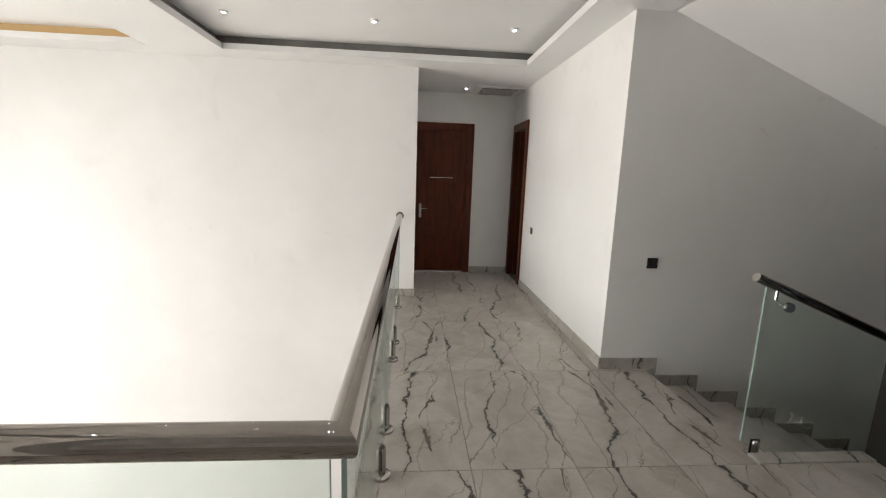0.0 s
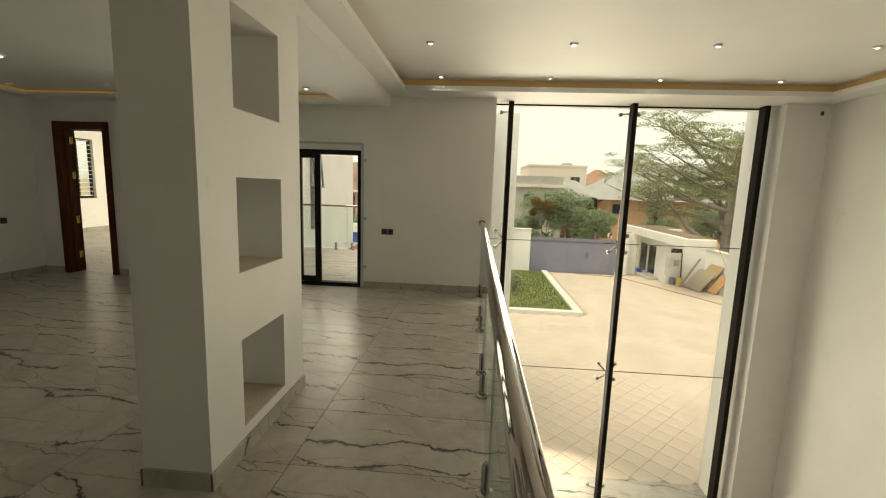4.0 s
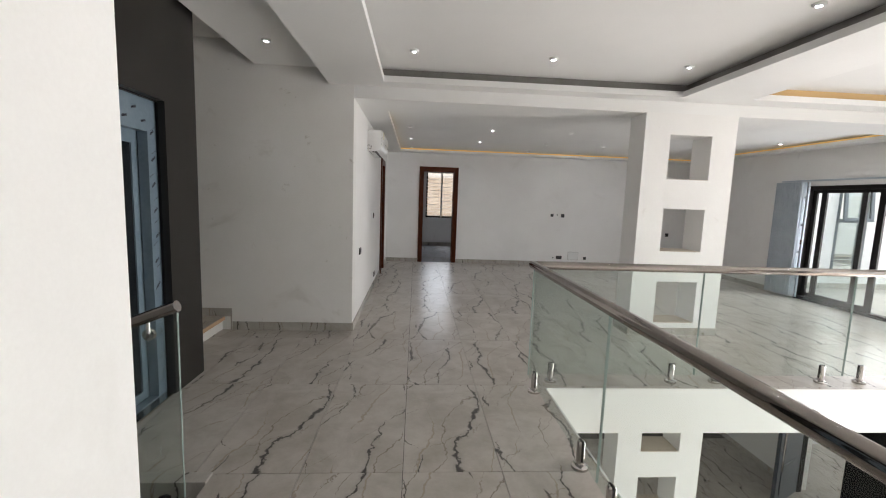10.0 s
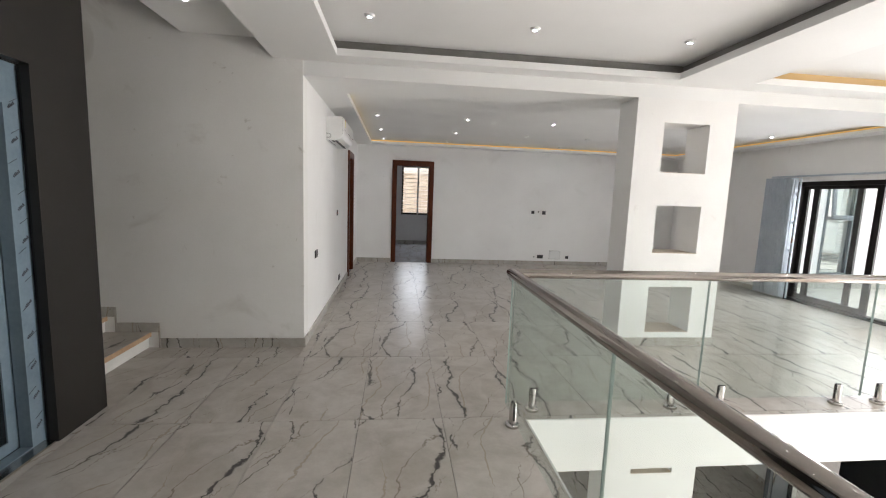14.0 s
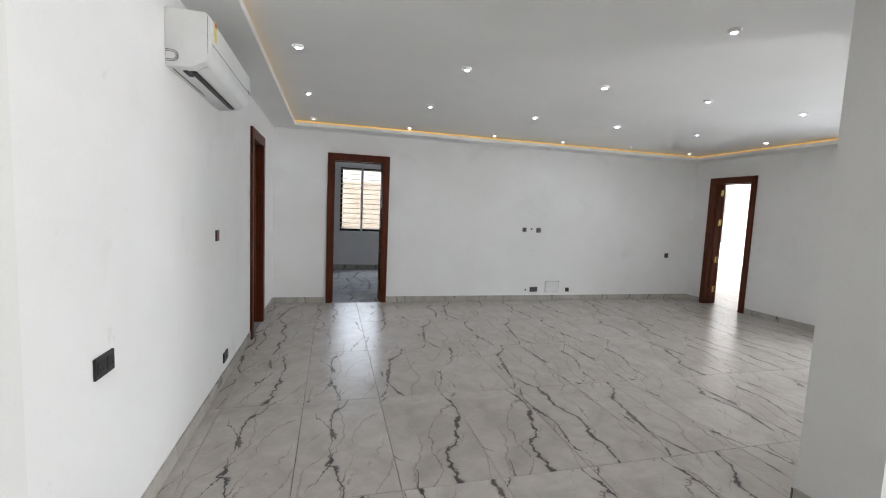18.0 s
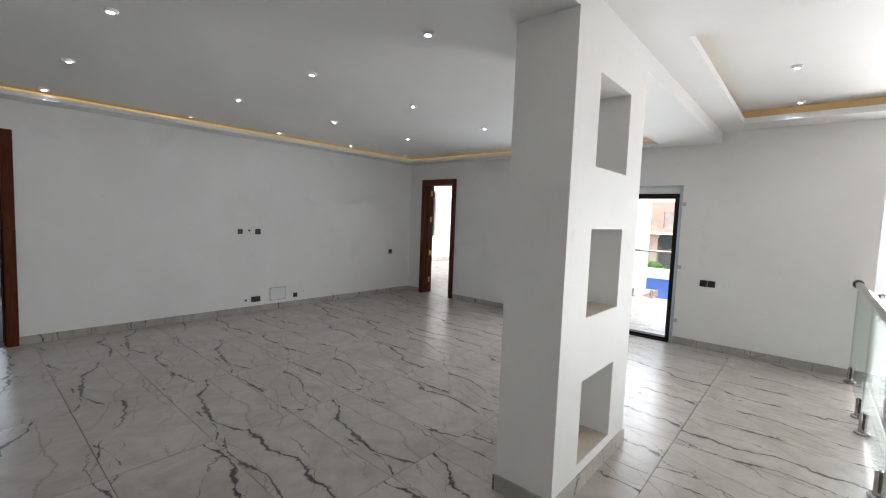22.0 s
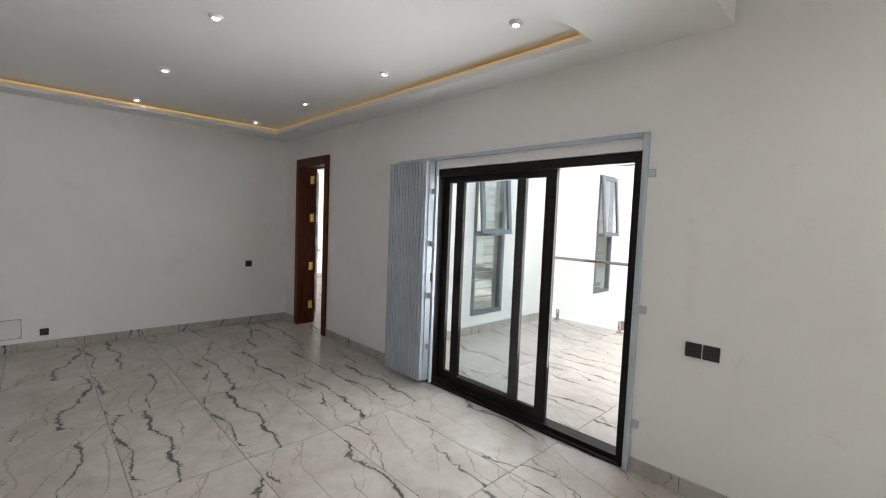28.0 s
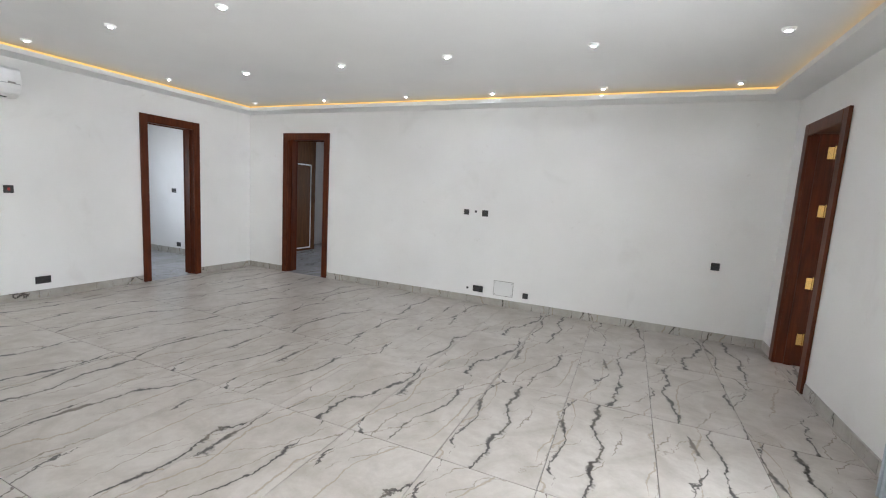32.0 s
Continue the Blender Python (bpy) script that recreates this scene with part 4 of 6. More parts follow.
for z in ZJ[1:3]:
    part("joint_seal", one(-7.053, -7.045, 1.245, 5.195, z - 0.006, z + 0.006), COVE, hw, "grey silicone joint")
for y in (1.465, 3.24, 5.06):
    for zc, offs in ((0.80, (-0.13, 0.13)), (-1.30, (-0.13, 0.13)), (2.75, (0.0,)), (-3.35, (0.0,))):
        for dy in (-0.13, 0.13):
            if (y < 2 and dy > 0) or (y > 5 and dy < 0):
                continue
            for dz in offs:
                arm = part("spider_arm", sweep(bmesh.new(), [(-6.95, y, zc), (-7.0, y + dy * 0.8, zc + dz * 0.8), (-7.02, y + dy, zc + dz)], 0.012, 8), RAIL, hw, "dark steel spider arm", True)
                part("disc", tube(bmesh.new(), (-7.042, y + dy, zc + dz), (-7.018, y + dy, zc + dz), 0.03, 14), RAIL, arm, "", True)
plate("cable_outlet", -6.645, 5.665, 2.755, W, 0.04, 0.055, "small black cable outlet high beside the window", "cable outlet")

# ---- rooms behind the doors ----
wall("wall_bedroom_south", "y", -10.1, -9.9, -2.6, 3.0, 0, 3.3, [(-0.85, 0.22, 0.97, 2.55)])
wall("wall_bedroom_west", "x", -2.8, -2.6, -10.1, YS - 0.2, 0, 3.3)
wall("wall_bedroom_east", "x", 2.6, 2.8, -9.9, YS - 0.2, 0, 3.3)
wall("wall_east_room_north", "y", -3.2, -3.0, 1.5, 4.6, 0, 3.3)
wall("wall_east_room_east", "x", 4.4, 4.6, YS - 0.2, -3.2, 0, 3.3, [(-4.9, -3.6, 1.0, 2.4)])
wall("wall_east_room_south", "y", YS - 0.2, YS, 1.5, 4.4, 0, 3.3)
wall("wall_west_room_north", "y", -3.85, -3.65, -16.0, XW - 0.25, GF - 0.2, 6.0, [(-9.0, -8.3, 0.27, 2.60), (-12.7, -12.0, 0.27, 2.68)], OUTWALL, "white rendered outside wall of the terrace wing")
wall("wall_west_room_south", "y", -10.2, -10.0, -16.0, XW - 0.25, 0, 3.3, [(-11.9, -10.6, 0.95, 2.60)])
wall("wall_west_room_west", "x", -16.2, -16.0, -10.2, -3.65, GF - 0.2, 3.3, (), OUTWALL, "white rendered outside wall of the terrace wing")
wall("wall_west_room_east", "x", XW - 0.25, XW - 0.05, -10.0, YS - 0.2, 0, 3.3)
solid("ceiling_bedroom", one(-2.8, 4.6, -10.1, YS, 2.84, 3.0), CEIL, "plain white bedroom ceiling", "ceiling", "structure")
solid("ceiling_east_room", one(1.5, 4.6, YS, -3.0, 2.84, 3.0), CEIL, "plain white ceiling of the side room", "ceiling", "structure")
solid("ceiling_west_room", one(-16.0, XW - 0.25, -10.0, -3.85, 2.84, 3.3), CEIL, "plain white ceiling of the west room", "ceiling", "structure")
solid("room_behind_door_2", one(1.5, 4.0, 7.2, 7.4, 0, 2.9), WALL, "plain wall of the room off the corridor", "wall", "structure")
solid("room_behind_door_2_side", one(3.8, 4.0, 4.0, 7.2, 0, 2.9), WALL, "plain wall of the room off the corridor", "wall", "structure")
solid("room_behind_door_2_ceiling", one(1.5, 4.0, 3.86, 7.4, 2.9, 3.0), CEIL, "plain ceiling of the room off the corridor", "ceiling", "structure")
floor_rooms = solid("floor_rooms", one(-2.8, 4.6, -10.1, YS, -0.4, -0.012), GROUT, "polished marble tile floor of the bedroom", "floor", "structure")
box(bm := bmesh.new(), 1.30, 4.6, YS, -3.0, -0.4, -0.012)
box(bm, 1.295, 4.0, 3.86, 7.4, -0.4, -0.012)
box(bm, -0.7, 1.295, 7.28, 7.6, -0.4, -0.012)
floor_side = solid("floor_side_room", bm, GROUT, "polished marble tile floor of the side rooms", "floor", "structure")
floor_west = solid("floor_west_room", one(-16.0, XW - 0.001, -10.0, -3.85, -0.4, -0.012), GROUT, "polished marble tile floor of the west room", "floor", "structure")
terrace = solid("terrace_floor", one(-10.45, XW, -3.65, 0.9, -0.4, -0.012), CONCRETE, "sunlit marble-tiled terrace floor", "floor", "structure")


def barred_window(name, x, y, turn, w, z0, z1, label, depth=0.2, bars=13, split=2):
    """Black aluminium casement with white burglar bars; +y points outdoors."""
    t = thing(name, (x, y, z0), label, "window", kind="structure")
    t.rotation_euler = (0, 0, radians(turn))
    h = z1 - z0
    bm = cells(bmesh.new(), "y", depth * 0.4, depth * 0.4 + 0.06, -w / 2, w / 2, 0, h, [(-w / 2 + 0.055 + k * (w - 0.055) / split, -w / 2 + (k + 1) * (w - 0.055) / split, 0.055, h - 0.055) for k in range(split)])
    lp("window_frame", bm, BLACK, t, "black aluminium frame")
    for k in range(split):
        g = lp("pane", one(-w / 2 + 0.055 + k * (w - 0.055) / split, -w / 2 + (k + 1) * (w - 0.055) / split, depth * 0.4 + 0.025, depth * 0.4 + 0.031, 0.055, h - 0.055), PANE, t)
        g.visible_shadow = False
    for k in range(bars):
        z = h * (k + 0.6) / bars
        lp("bar", one(-w / 2, w / 2, depth * 0.15, depth * 0.15 + 0.012, z, z + 0.014), PLASTIC, t, "white burglar bar" if not k else "")
    lp("bar_post", one(-0.02, 0.02, depth * 0.15 - 0.004, depth * 0.15 + 0.016, 0, h), PLASTIC, t)
    lp("window_sill", one(-w / 2 - 0.03, w / 2 + 0.03, -0.03, depth * 0.4, -0.03, 0.0), PLASTIC, t)
    return t


barred_window("window_2", -0.315, -9.9, 180, 1.07, 0.97, 2.55, "black aluminium window with white horizontal burglar bars")
barred_window("window_3", -11.25, -10.0, 180, 1.30, 0.95, 2.60, "black aluminium window with white burglar bars in the west room", bars=14, split=3)
barred_window("window_4", 4.4, -4.25, -90, 1.30, 1.0, 2.4, "black aluminium window with white burglar bars in the side room")
plate("media_socket", 4.4, -6.0 + 0.001, 1.28, E, 0.15, 0.085, "black double socket on the side room wall", "socket", holes=2)
plate("wall_socket", 3.40, YS, 1.29, S, 0.12, 0.085, "black socket on the side room wall", "socket", holes=2)
plate("wall_socket", 3.28, YS, 0.20, S, 0.12, 0.085, "black power socket near the floor of the side room", "socket", holes=2)

# grey-framed terrace windows, upper sash pushed open
for name, x0, x1, z1 in (("window_5", -9.0, -8.3, 2.60), ("window_6", -12.7, -12.0, 2.68)):
    t = thing(name, ((x0 + x1) / 2, -3.65, 0.27), "tall grey aluminium window with its top sash pushed open", "window", kind="structure")
    part("window_frame", cells(bmesh.new(), "y", -3.72, -3.64, x0, x1, 0.27, z1, [(x0 + 0.06, x1 - 0.06, 0.33, 1.42), (x0 + 0.06, x1 - 0.06, 1.49, z1 - 0.06)]), GREY, t, "grey aluminium frame")
    g = part("pane", one(x0 + 0.06, x1 - 0.06, -3.69, -3.684, 0.33, 1.42), TINTED, t)
    g.visible_shadow = False
    bm = cells(bmesh.new(), "y", -0.02, 0.02, x0 + 0.02, x1 - 0.02, -(z1 - 1.48), 0.0, [(x0 + 0.09, x1 - 0.09, -(z1 - 1.48) + 0.07, -0.07)])
    bmesh.ops.transform(bm, matrix=pose(0, -3.61, z1 - 0.03, 5, 0, 0), verts=bm.verts)
    sash = part("sash", bm, GREY, t, "open top-hung grey sash")
    bm = one(x0 + 0.09, x1 - 0.09, -0.003, 0.003, -(z1 - 1.48) + 0.07, -0.07)
    bmesh.ops.transform(bm, matrix=pose(0, -3.61, z1 - 0.03, 5, 0, 0), verts=bm.verts)
    g = part("pane", bm, TINTED, sash)
    g.visible_shadow = False
    for k in range(17):
        z = 0.36 + k * (z1 - 0.45) / 17
        part("bar", one(x0 + 0.05, x1 - 0.05, -3.80, -3.786, z, z + 0.014), PLASTIC, t, "white burglar bar" if not k else "")

wd = thing("wardrobe", (2.2, -7.85, 0), "brown wooden fitted wardrobe with a white-edged sliding door", "wardrobe")
part("carcass", one(1.98, 2.58, -8.60, -6.85, 0, 2.80, bev=0.004), WARDROBE, wd)
for y0, y1 in ((-7.66, -6.90), (-8.42, -7.68)):
    dr = part("sliding_panel", one(1.955, 1.978, y0, y1, 0.06, 2.05, bev=0.003), WARDROBE, wd)
    part("edge_trim", cells(bmesh.new(), "x", 1.948, 1.954, y0, y1, 0.06, 2.05, [(y0 + 0.028, y1 - 0.028, 0.088, 2.022)]), PLASTIC, dr, "white edge trim")
    part("top_door", one(1.958, 1.978, y0, y1, 2.09, 2.74, bev=0.003), WARDROBE, wd)

wh = thing("window_hood", (-14.4, -3.3, -0.6), "grey concrete window hood with a terracotta tiled edge on the wing wall", "window hood", kind="structure")
part("hood_slab", one(-15.3, -13.46, -3.648, -3.06, -0.66, -0.50), CONCRETE, wh, "grey concrete slab")
part("tiled_edge", one(-15.3, -13.46, -3.058, -3.03, -0.69, -0.48, bev=0.004), TERRACOTTA, wh, "terracotta tiled edge")
part("tiled_edge", one(-13.458, -13.43, -3.648, -3.03, -0.69, -0.48, bev=0.004), TERRACOTTA, wh, "terracotta tiled edge")

tr = thing("terrace_railing", (-10.3, -1.3, 0), "clear glass terrace balustrade with a steel handrail", "railing")
part("handrail", sweep(bmesh.new(), [(-10.3, -3.60, 1.065), (-10.3, 0.85, 1.065)], 0.024, 14), RAIL, tr, "", True)
for k in range(3):
    glass_panel(tr, "y", -10.3, -3.55 + k * 1.48, -3.55 + k * 1.48 + 1.47, 0.06, 1.04)
    clamp(tr, -10.3, -3.43 + k * 1.48, "y")
    clamp(tr, -10.3, -2.35 + k * 1.48, "y")
solid("terrace_side_wall", cells(bmesh.new(), "y", 0.95, 1.22, -10.3, XW - 0.25, GF - 0.2, 3.3, []), OUTWALL, "white rendered fin wall beside the glass wall", "wall", "structure")
solid("terrace_pier", one(-10.75, -10.305, 0.95, 1.92, GF - 0.2, 3.3), OUTWALL, "white rendered pier at the end of the terrace", "wall", "structure")
solid("facade_fin", cells(bmesh.new(), "y", 5.22, 5.60, -7.56, XW - 0.25, GF - 0.2, 3.3, []), OUTWALL, "white rendered fin wall beside the glass wall", "wall", "structure")
solid("roof_slab", one(XW - 0.3, 5.9, -10.3, 7.7, 3.3, 3.5), CONCRETE, "plain concrete roof slab", "roof", "structure")
solid("facade_south", one(XW - 0.25, 5.8, -8.3, -8.0, GF - 0.3, -0.4), WALL, "plain lower storey wall", "wall", "structure")

# ---- lower storey ----
wall("lower_wall_east", "x", 2.4, 2.6, -8.0, YN, GF - 0.3, -0.4)
wall("lower_wall_inner", "y", -4.4, -4.2, XW, 2.4, GF - 0.3, -0.4)
ed = thing("entrance_door", (-6.2, -1.9, GF), "dark grey panelled steel entrance door standing open", "door")
part("fixed_leaf", one(-6.70, -6.63, -1.33, -0.53, GF, -1.1, bev=0.004), material("black_leaf_paint", 0.25, 0.2, (0.008, 0.010, 0.012))[0], ed, "glossy black closed leaf")
part("frame", cells(bmesh.new(), "x", -6.74, -6.66, -2.16, -0.53, GF, -1.1, [(-2.10, -1.335, GF - 0.1, -1.2), (-1.325, -0.59, GF - 0.1, -1.2)]), bpy.data.materials["black_leaf_paint"], ed)
solid("porch_floor", one(-9.5, XW - 0.001, -3.65, 0.95, GF - 0.25, GF - 0.004), MARBLE, "pale marble porch floor outside the entrance", "porch", "structure")
for (hx, hy), a in (((-6.62, -2.12), 26),):
    bm = one(0, 0.88, -0.03, 0.03, 0.02, 2.34, bev=0.004)
    M = pose(hx, hy, GF, 0, 0, a)
    bmesh.ops.transform(bm, matrix=M, verts=bm.verts)
    leaf = part("leaf", bm, material("steel_door_paint", 0.3, 0.4, (0.075, 0.088, 0.105))[0] if "steel_door_paint" not in bpy.data.materials else bpy.data.materials["steel_door_paint"], ed, "dark grey steel leaf")
    for q in (-1, 1):
        for z0, z1 in ((0.2, 0.75), (0.95, 1.35), (1.5, 2.15)):
            bm = one(0.16, 0.76, q * 0.03, q * 0.045, z0, z1, bev=0.005)
            bmesh.ops.transform(bm, matrix=M, verts=bm.verts)
            part("panel", bm, bpy.data.materials["steel_door_paint"], leaf)
    bm = tube(bmesh.new(), (0.84, 0.07, 0.7), (0.84, 0.07, 1.6), 0.016, 10)
    bmesh.ops.transform(bm, matrix=M, verts=bm.verts)
    part("pull_handle", bm, STEEL, leaf, "", True)
for x, z in ((-3.15, -2.283), (-3.41, -2.289)):
    plate("wall_socket", x, YN, z, N, 0.10, 0.088, "black power socket on the lower hall wall", "socket", holes=1)
plate("cable_hole", -3.28, YN, -2.286, N, 0.03, 0.03, "small dark cable outlet between the sockets", "cable outlet")
plate("wall_socket", -5.95, YN, -3.25, N, 0.088, 0.088, "black power socket near the lower floor", "socket", holes=1)

# ---- outdoors ----
GZ = -3.75
SAND = mottled("earth", (0.30, 0.24, 0.17), (0.42, 0.35, 0.26), 0.15, 3, 0.9)
ground = solid("ground", one(-900, 900, -900, 900, GZ - 1.0, GZ - 0.05), SAND, "bare sandy ground reaching to the horizon", "ground", "structure")
PAVE = mottled("sand_paver", (0.56, 0.455, 0.375), (0.68, 0.57, 0.485), 0.8, 20, 0.75, 0, 0.2)
JOINT = mottled("paver_joint", (0.33, 0.27, 0.20), (0.42, 0.36, 0.28), 2, 30, 0.9)
yard = solid("yard_paving", one(-28.4, -6.9, -9.5, 15.0, GZ - 0.05, GZ - 0.008), JOINT, "sand-coloured paved courtyard", "paving", "structure")
LAWN = mottled("lawn_soil", (0.10, 0.15, 0.035), (0.22, 0.20, 0.08), 0.9, 30, 0.9)
lawn = solid("lawn", one(-28.3, -18.9, -2.0, 5.55, GZ - 0.04, GZ + 0.05), LAWN, "patchy green lawn with dry spots", "lawn", "structure")
GRASS = mottled("grass_blade", (0.06, 0.12, 0.02), (0.17, 0.20, 0.06), 0.8, 9, 0.8)
rg = random.Random(3)
verts, faces = [], []
for k in range(9000):
    x, y = rg.uniform(-28.2, -19.0), rg.uniform(0.0, 5.5)
    a, h, w = rg.uniform(0, 6.28), rg.uniform(0.04, 0.10), 0.02
    i = len(verts)
    verts += [(x - w * math.cos(a), y - w * math.sin(a), GZ + 0.05), (x + w * math.cos(a), y + w * math.sin(a), GZ + 0.05), (x + rg.uniform(-0.04, 0.04), y + rg.uniform(-0.04, 0.04), GZ + 0.05 + h)]
    faces.append((i, i + 1, i + 2))
me = bpy.data.meshes.new("grass")
me.from_pydata(verts, [], faces)
me.materials.append(GRASS)
tagged(new("grass", me), "short patchy green grass on the lawn", "grass", "", "stuff")
KERB = mottled("kerb_paint", (0.62, 0.60, 0.56), (0.76, 0.74, 0.70), 1, 30, 0.8)
solid("kerb", one(-28.3, -18.55, 5.55, 5.90, GZ - 0.05, GZ + 0.14, bev=0.02), KERB, "white painted kerb round the lawn", "kerb", "structure")
solid("kerb_front", one(-18.9, -18.55, -2.0, 5.55, GZ - 0.05, GZ + 0.14, bev=0.02), KERB, "white painted kerb round the lawn", "kerb", "structure")
solid("terrace_step", one(-7.55, -6.9, 1.25, 5.22, GF - 0.25, GF - 0.002), MARBLE, "pale marble step outside the glass wall", "step", "structure")


def fence(name, x0, x1, y0, y1, z1, label, mat):
    f = thing(name, ((x0 + x1) / 2, (y0 + y1) / 2, GZ), label, "boundary wall", kind="structure")
    part("wall", one(x0, x1, y0, y1, GZ - 0.2, z1), mat, f)
    part("coping", one(x0 - 0.05, x1 + 0.05, y0 - 0.05, y1 + 0.05, z1, z1 + 0.08, bev=0.01), KERB, f)
    return f


fence("boundary_wall_west", -28.8, -28.4, -4.0, 4.75, -1.0, "white painted boundary wall beside the gate", OUTWALL)
fence("boundary_wall_gate_post", -29.2, -28.8, 10.55, 11.2, -0.95, "white painted gate post", OUTWALL)
fence("boundary_wall_north", -26.7, -6.0, 15.0, 15.3, -1.62, "white painted boundary wall of the yard", OUTWALL)
BLUE = mottled("blue_paint", (0.035, 0.09, 0.36), (0.06, 0.14, 0.46), 0.7, 20, 0.5)
fb = thing("blue_wall", (-28.9, -8.0, GZ), "bright blue painted wall with a white top", "boundary wall", kind="structure")
part("blue_wall_face", one(-29.1, -28.7, -14.0, -4.1, GZ - 0.2, -1.65), BLUE, fb, "bright blue paint")
part("white_top", one(-29.12, -28.68, -14.0, -4.1, -1.65, -1.05), OUTWALL, fb)
gt = thing("gate", (-28.6, 7.6, GZ), "grey-violet sliding steel gate, closed", "gate")
GATE = mottled("gate_paint", (0.19, 0.19, 0.27), (0.24, 0.24, 0.32), 0.6, 20, 0.5, 0.2)
part("sheet", one(-28.62, -28.56, 4.75, 10.5, GZ + 0.04, -1.46), GATE, gt)
for k in range(8):
    y = 4.78 + k * 0.81
    part("rib", one(-28.56, -28.535, y, y + 0.05, GZ + 0.06, -1.48), GATE, gt)
part("bottom_rail", one(-28.66, -28.52, 4.7, 10.55, GZ, GZ + 0.07), GATE, gt)
part("pull", one(-28.53, -28.50, 8.45, 8.50, -2.65, -2.40), BLACK, gt)

# BLOCK is lightened so that its grey carries distance haze
BLOCK = mottled("hazed_concrete_block", (0.38, 0.37, 0.35), (0.52, 0.50, 0.48), 1.2, 10, 0.95)
YELLOW = mottled("yellow_plastic", (0.55, 0.42, 0.12), (0.66, 0.52, 0.18), 3, 30, 0.5)
gh = thing("gatehouse", (-27.5, 14.0, GZ), "white gatehouse with a flat roof and dark glass doors", "gatehouse")
part("wall", cells(bmesh.new(), "y", 12.7, 12.9, -31.2, -26.9, GZ - 0.05, -1.12, [(-30.9, -28.15, GZ + 0.05, -1.62)]), OUTWALL, gh)
part("wall", one(-31.2, -26.9, 14.1, 14.3, GZ - 0.05, -1.12), OUTWALL, gh)
part("wall", cells(bmesh.new(), "x", -26.9, -26.7, 12.7, 15.0, GZ - 0.05, -1.54, [(12.97, 13.62, -1.88, -1.62)]), OUTWALL, gh)
part("lintel", one(-26.9, -26.7, 12.7, 13.24, -1.54, -1.12), OUTWALL, gh)
part("pillar", one(-30.0, -29.4, 11.4, 11.95, GZ - 0.05, -1.12), OUTWALL, gh)
part("canopy", one(-31.4, -22.46, 11.7, 13.25, -1.12, -0.60, bev=0.05), KERB, gh, "white cantilevered concrete canopy")
part("roof", one(-31.4, -28.6, 13.25, 14.4, -1.12, -0.60, bev=0.02), KERB, gh, "white flat concrete roof")
SCREED = mottled("roof_screed", (0.16, 0.11, 0.08), (0.26, 0.20, 0.15), 1, 20, 0.9)
part("roof_top", one(-31.2, -22.7, 11.95, 13.2, -0.602, -0.575), SCREED, gh, "brown stained screed")
part("roof_top", one(-31.2, -28.8, 13.2, 14.25, -0.602, -0.575), SCREED, gh, "brown stained screed")
for x0, x1 in ((-30.88, -29.56), (-29.48, -28.17)):
    dd = part("glass_door", cells(bmesh.new(), "y", 12.74, 12.80, x0, x1, GZ + 0.05, -1.64, [(x0 + 0.09, x1 - 0.09, GZ + 0.16, -1.75)]), OUTWALL, gh)
    part("pane", one(x0 + 0.09, x1 - 0.09, 12.765, 12.775, GZ + 0.16, -1.75), DARKGLASS, dd)
part("doorstep", one(-31.0, -27.4, 11.96, 12.69, GZ - 0.04, GZ + 0.13, bev=0.012), BLOCK, gh, "low concrete doorstep")
part("window", one(-26.76, -26.695, 12.97, 13.62, -1.88, -1.62), DARKGLASS, gh)
part("meter_box", one(-26.70, -26.55, 12.85, 13.12, -2.75, -2.15, bev=0.01), KERB, gh, "cream meter box")
part("meter_box", one(-26.70, -26.55, 13.22, 13.46, -2.68, -2.30, bev=0.01), mottled("meter_paint", (0.4, 0.38, 0.34), (0.5, 0.48, 0.44), 5, 40, 0.6), gh)
part("pipe", tube(bmesh.new(), (-26.64, 13.68, GZ), (-26.64, 13.60, -1.85), 0.03, 8), BLACK, gh)
for z in (-0.50, -0.36, -0.22):
    part("insulator", lathe(bmesh.new(), [(0.02, 0), (0.045, 0.02), (0.045, 0.05), (0.02, 0.07)], 8, (-22.56, 13.15, z)), GATE, gh)
part("insulator_rod", tube(bmesh.new(), (-22.56, 13.15, -0.60), (-22.56, 13.15, -0.10), 0.016, 6), BLACK, gh)

# boards, poles and a trough against the boundary wall
# BARK is lifted in tone to put distance haze on the trunks
BARK = mottled("hazed_bark", (0.22, 0.20, 0.17), (0.36, 0.33, 0.29), 2, 20, 0.95, 0, 0.6)
PLY = wood("plywood", (0.30, 0.21, 0.12), (0.46, 0.34, 0.21), 0.7)
GREYPLY = wood("weathered_plywood", (0.30, 0.26, 0.20), (0.42, 0.37, 0.30), 0.8)
RUSTPLY = wood("orange_plywood", (0.40, 0.22, 0.10), (0.52, 0.32, 0.16), 0.7)
for x, y, w, h, rx, ry, rz, m, label in (
        (-25.15, 13.95, 1.15, 1.72, -36, 1, 6, PLY, "tan plywood board leaning against the yard wall"),
        (-24.98, 13.52, 1.30, 1.30, -40, 3, 12, GREYPLY, "weathered grey plywood sheet leaning on other boards"),
        (-24.22, 14.20, 0.62, 1.15, -38, 7, 12, RUSTPLY, "orange-brown board leaning against the yard wall"),
        (-25.70, 13.60, 0.42, 1.35, -38, 5, 6, GREYPLY, "narrow grey board leaning beside the plywood")):
    bm = one(-w / 2, w / 2, -0.02, 0.02, 0, h, bev=0.004)
    bmesh.ops.transform(bm, matrix=pose(x, y, GZ + w / 2 * math.sin(radians(ry)) + 0.012, rx, ry, rz), verts=bm.verts)
    solid("plywood_board", bm, m, label, "board", group="leaning boards")
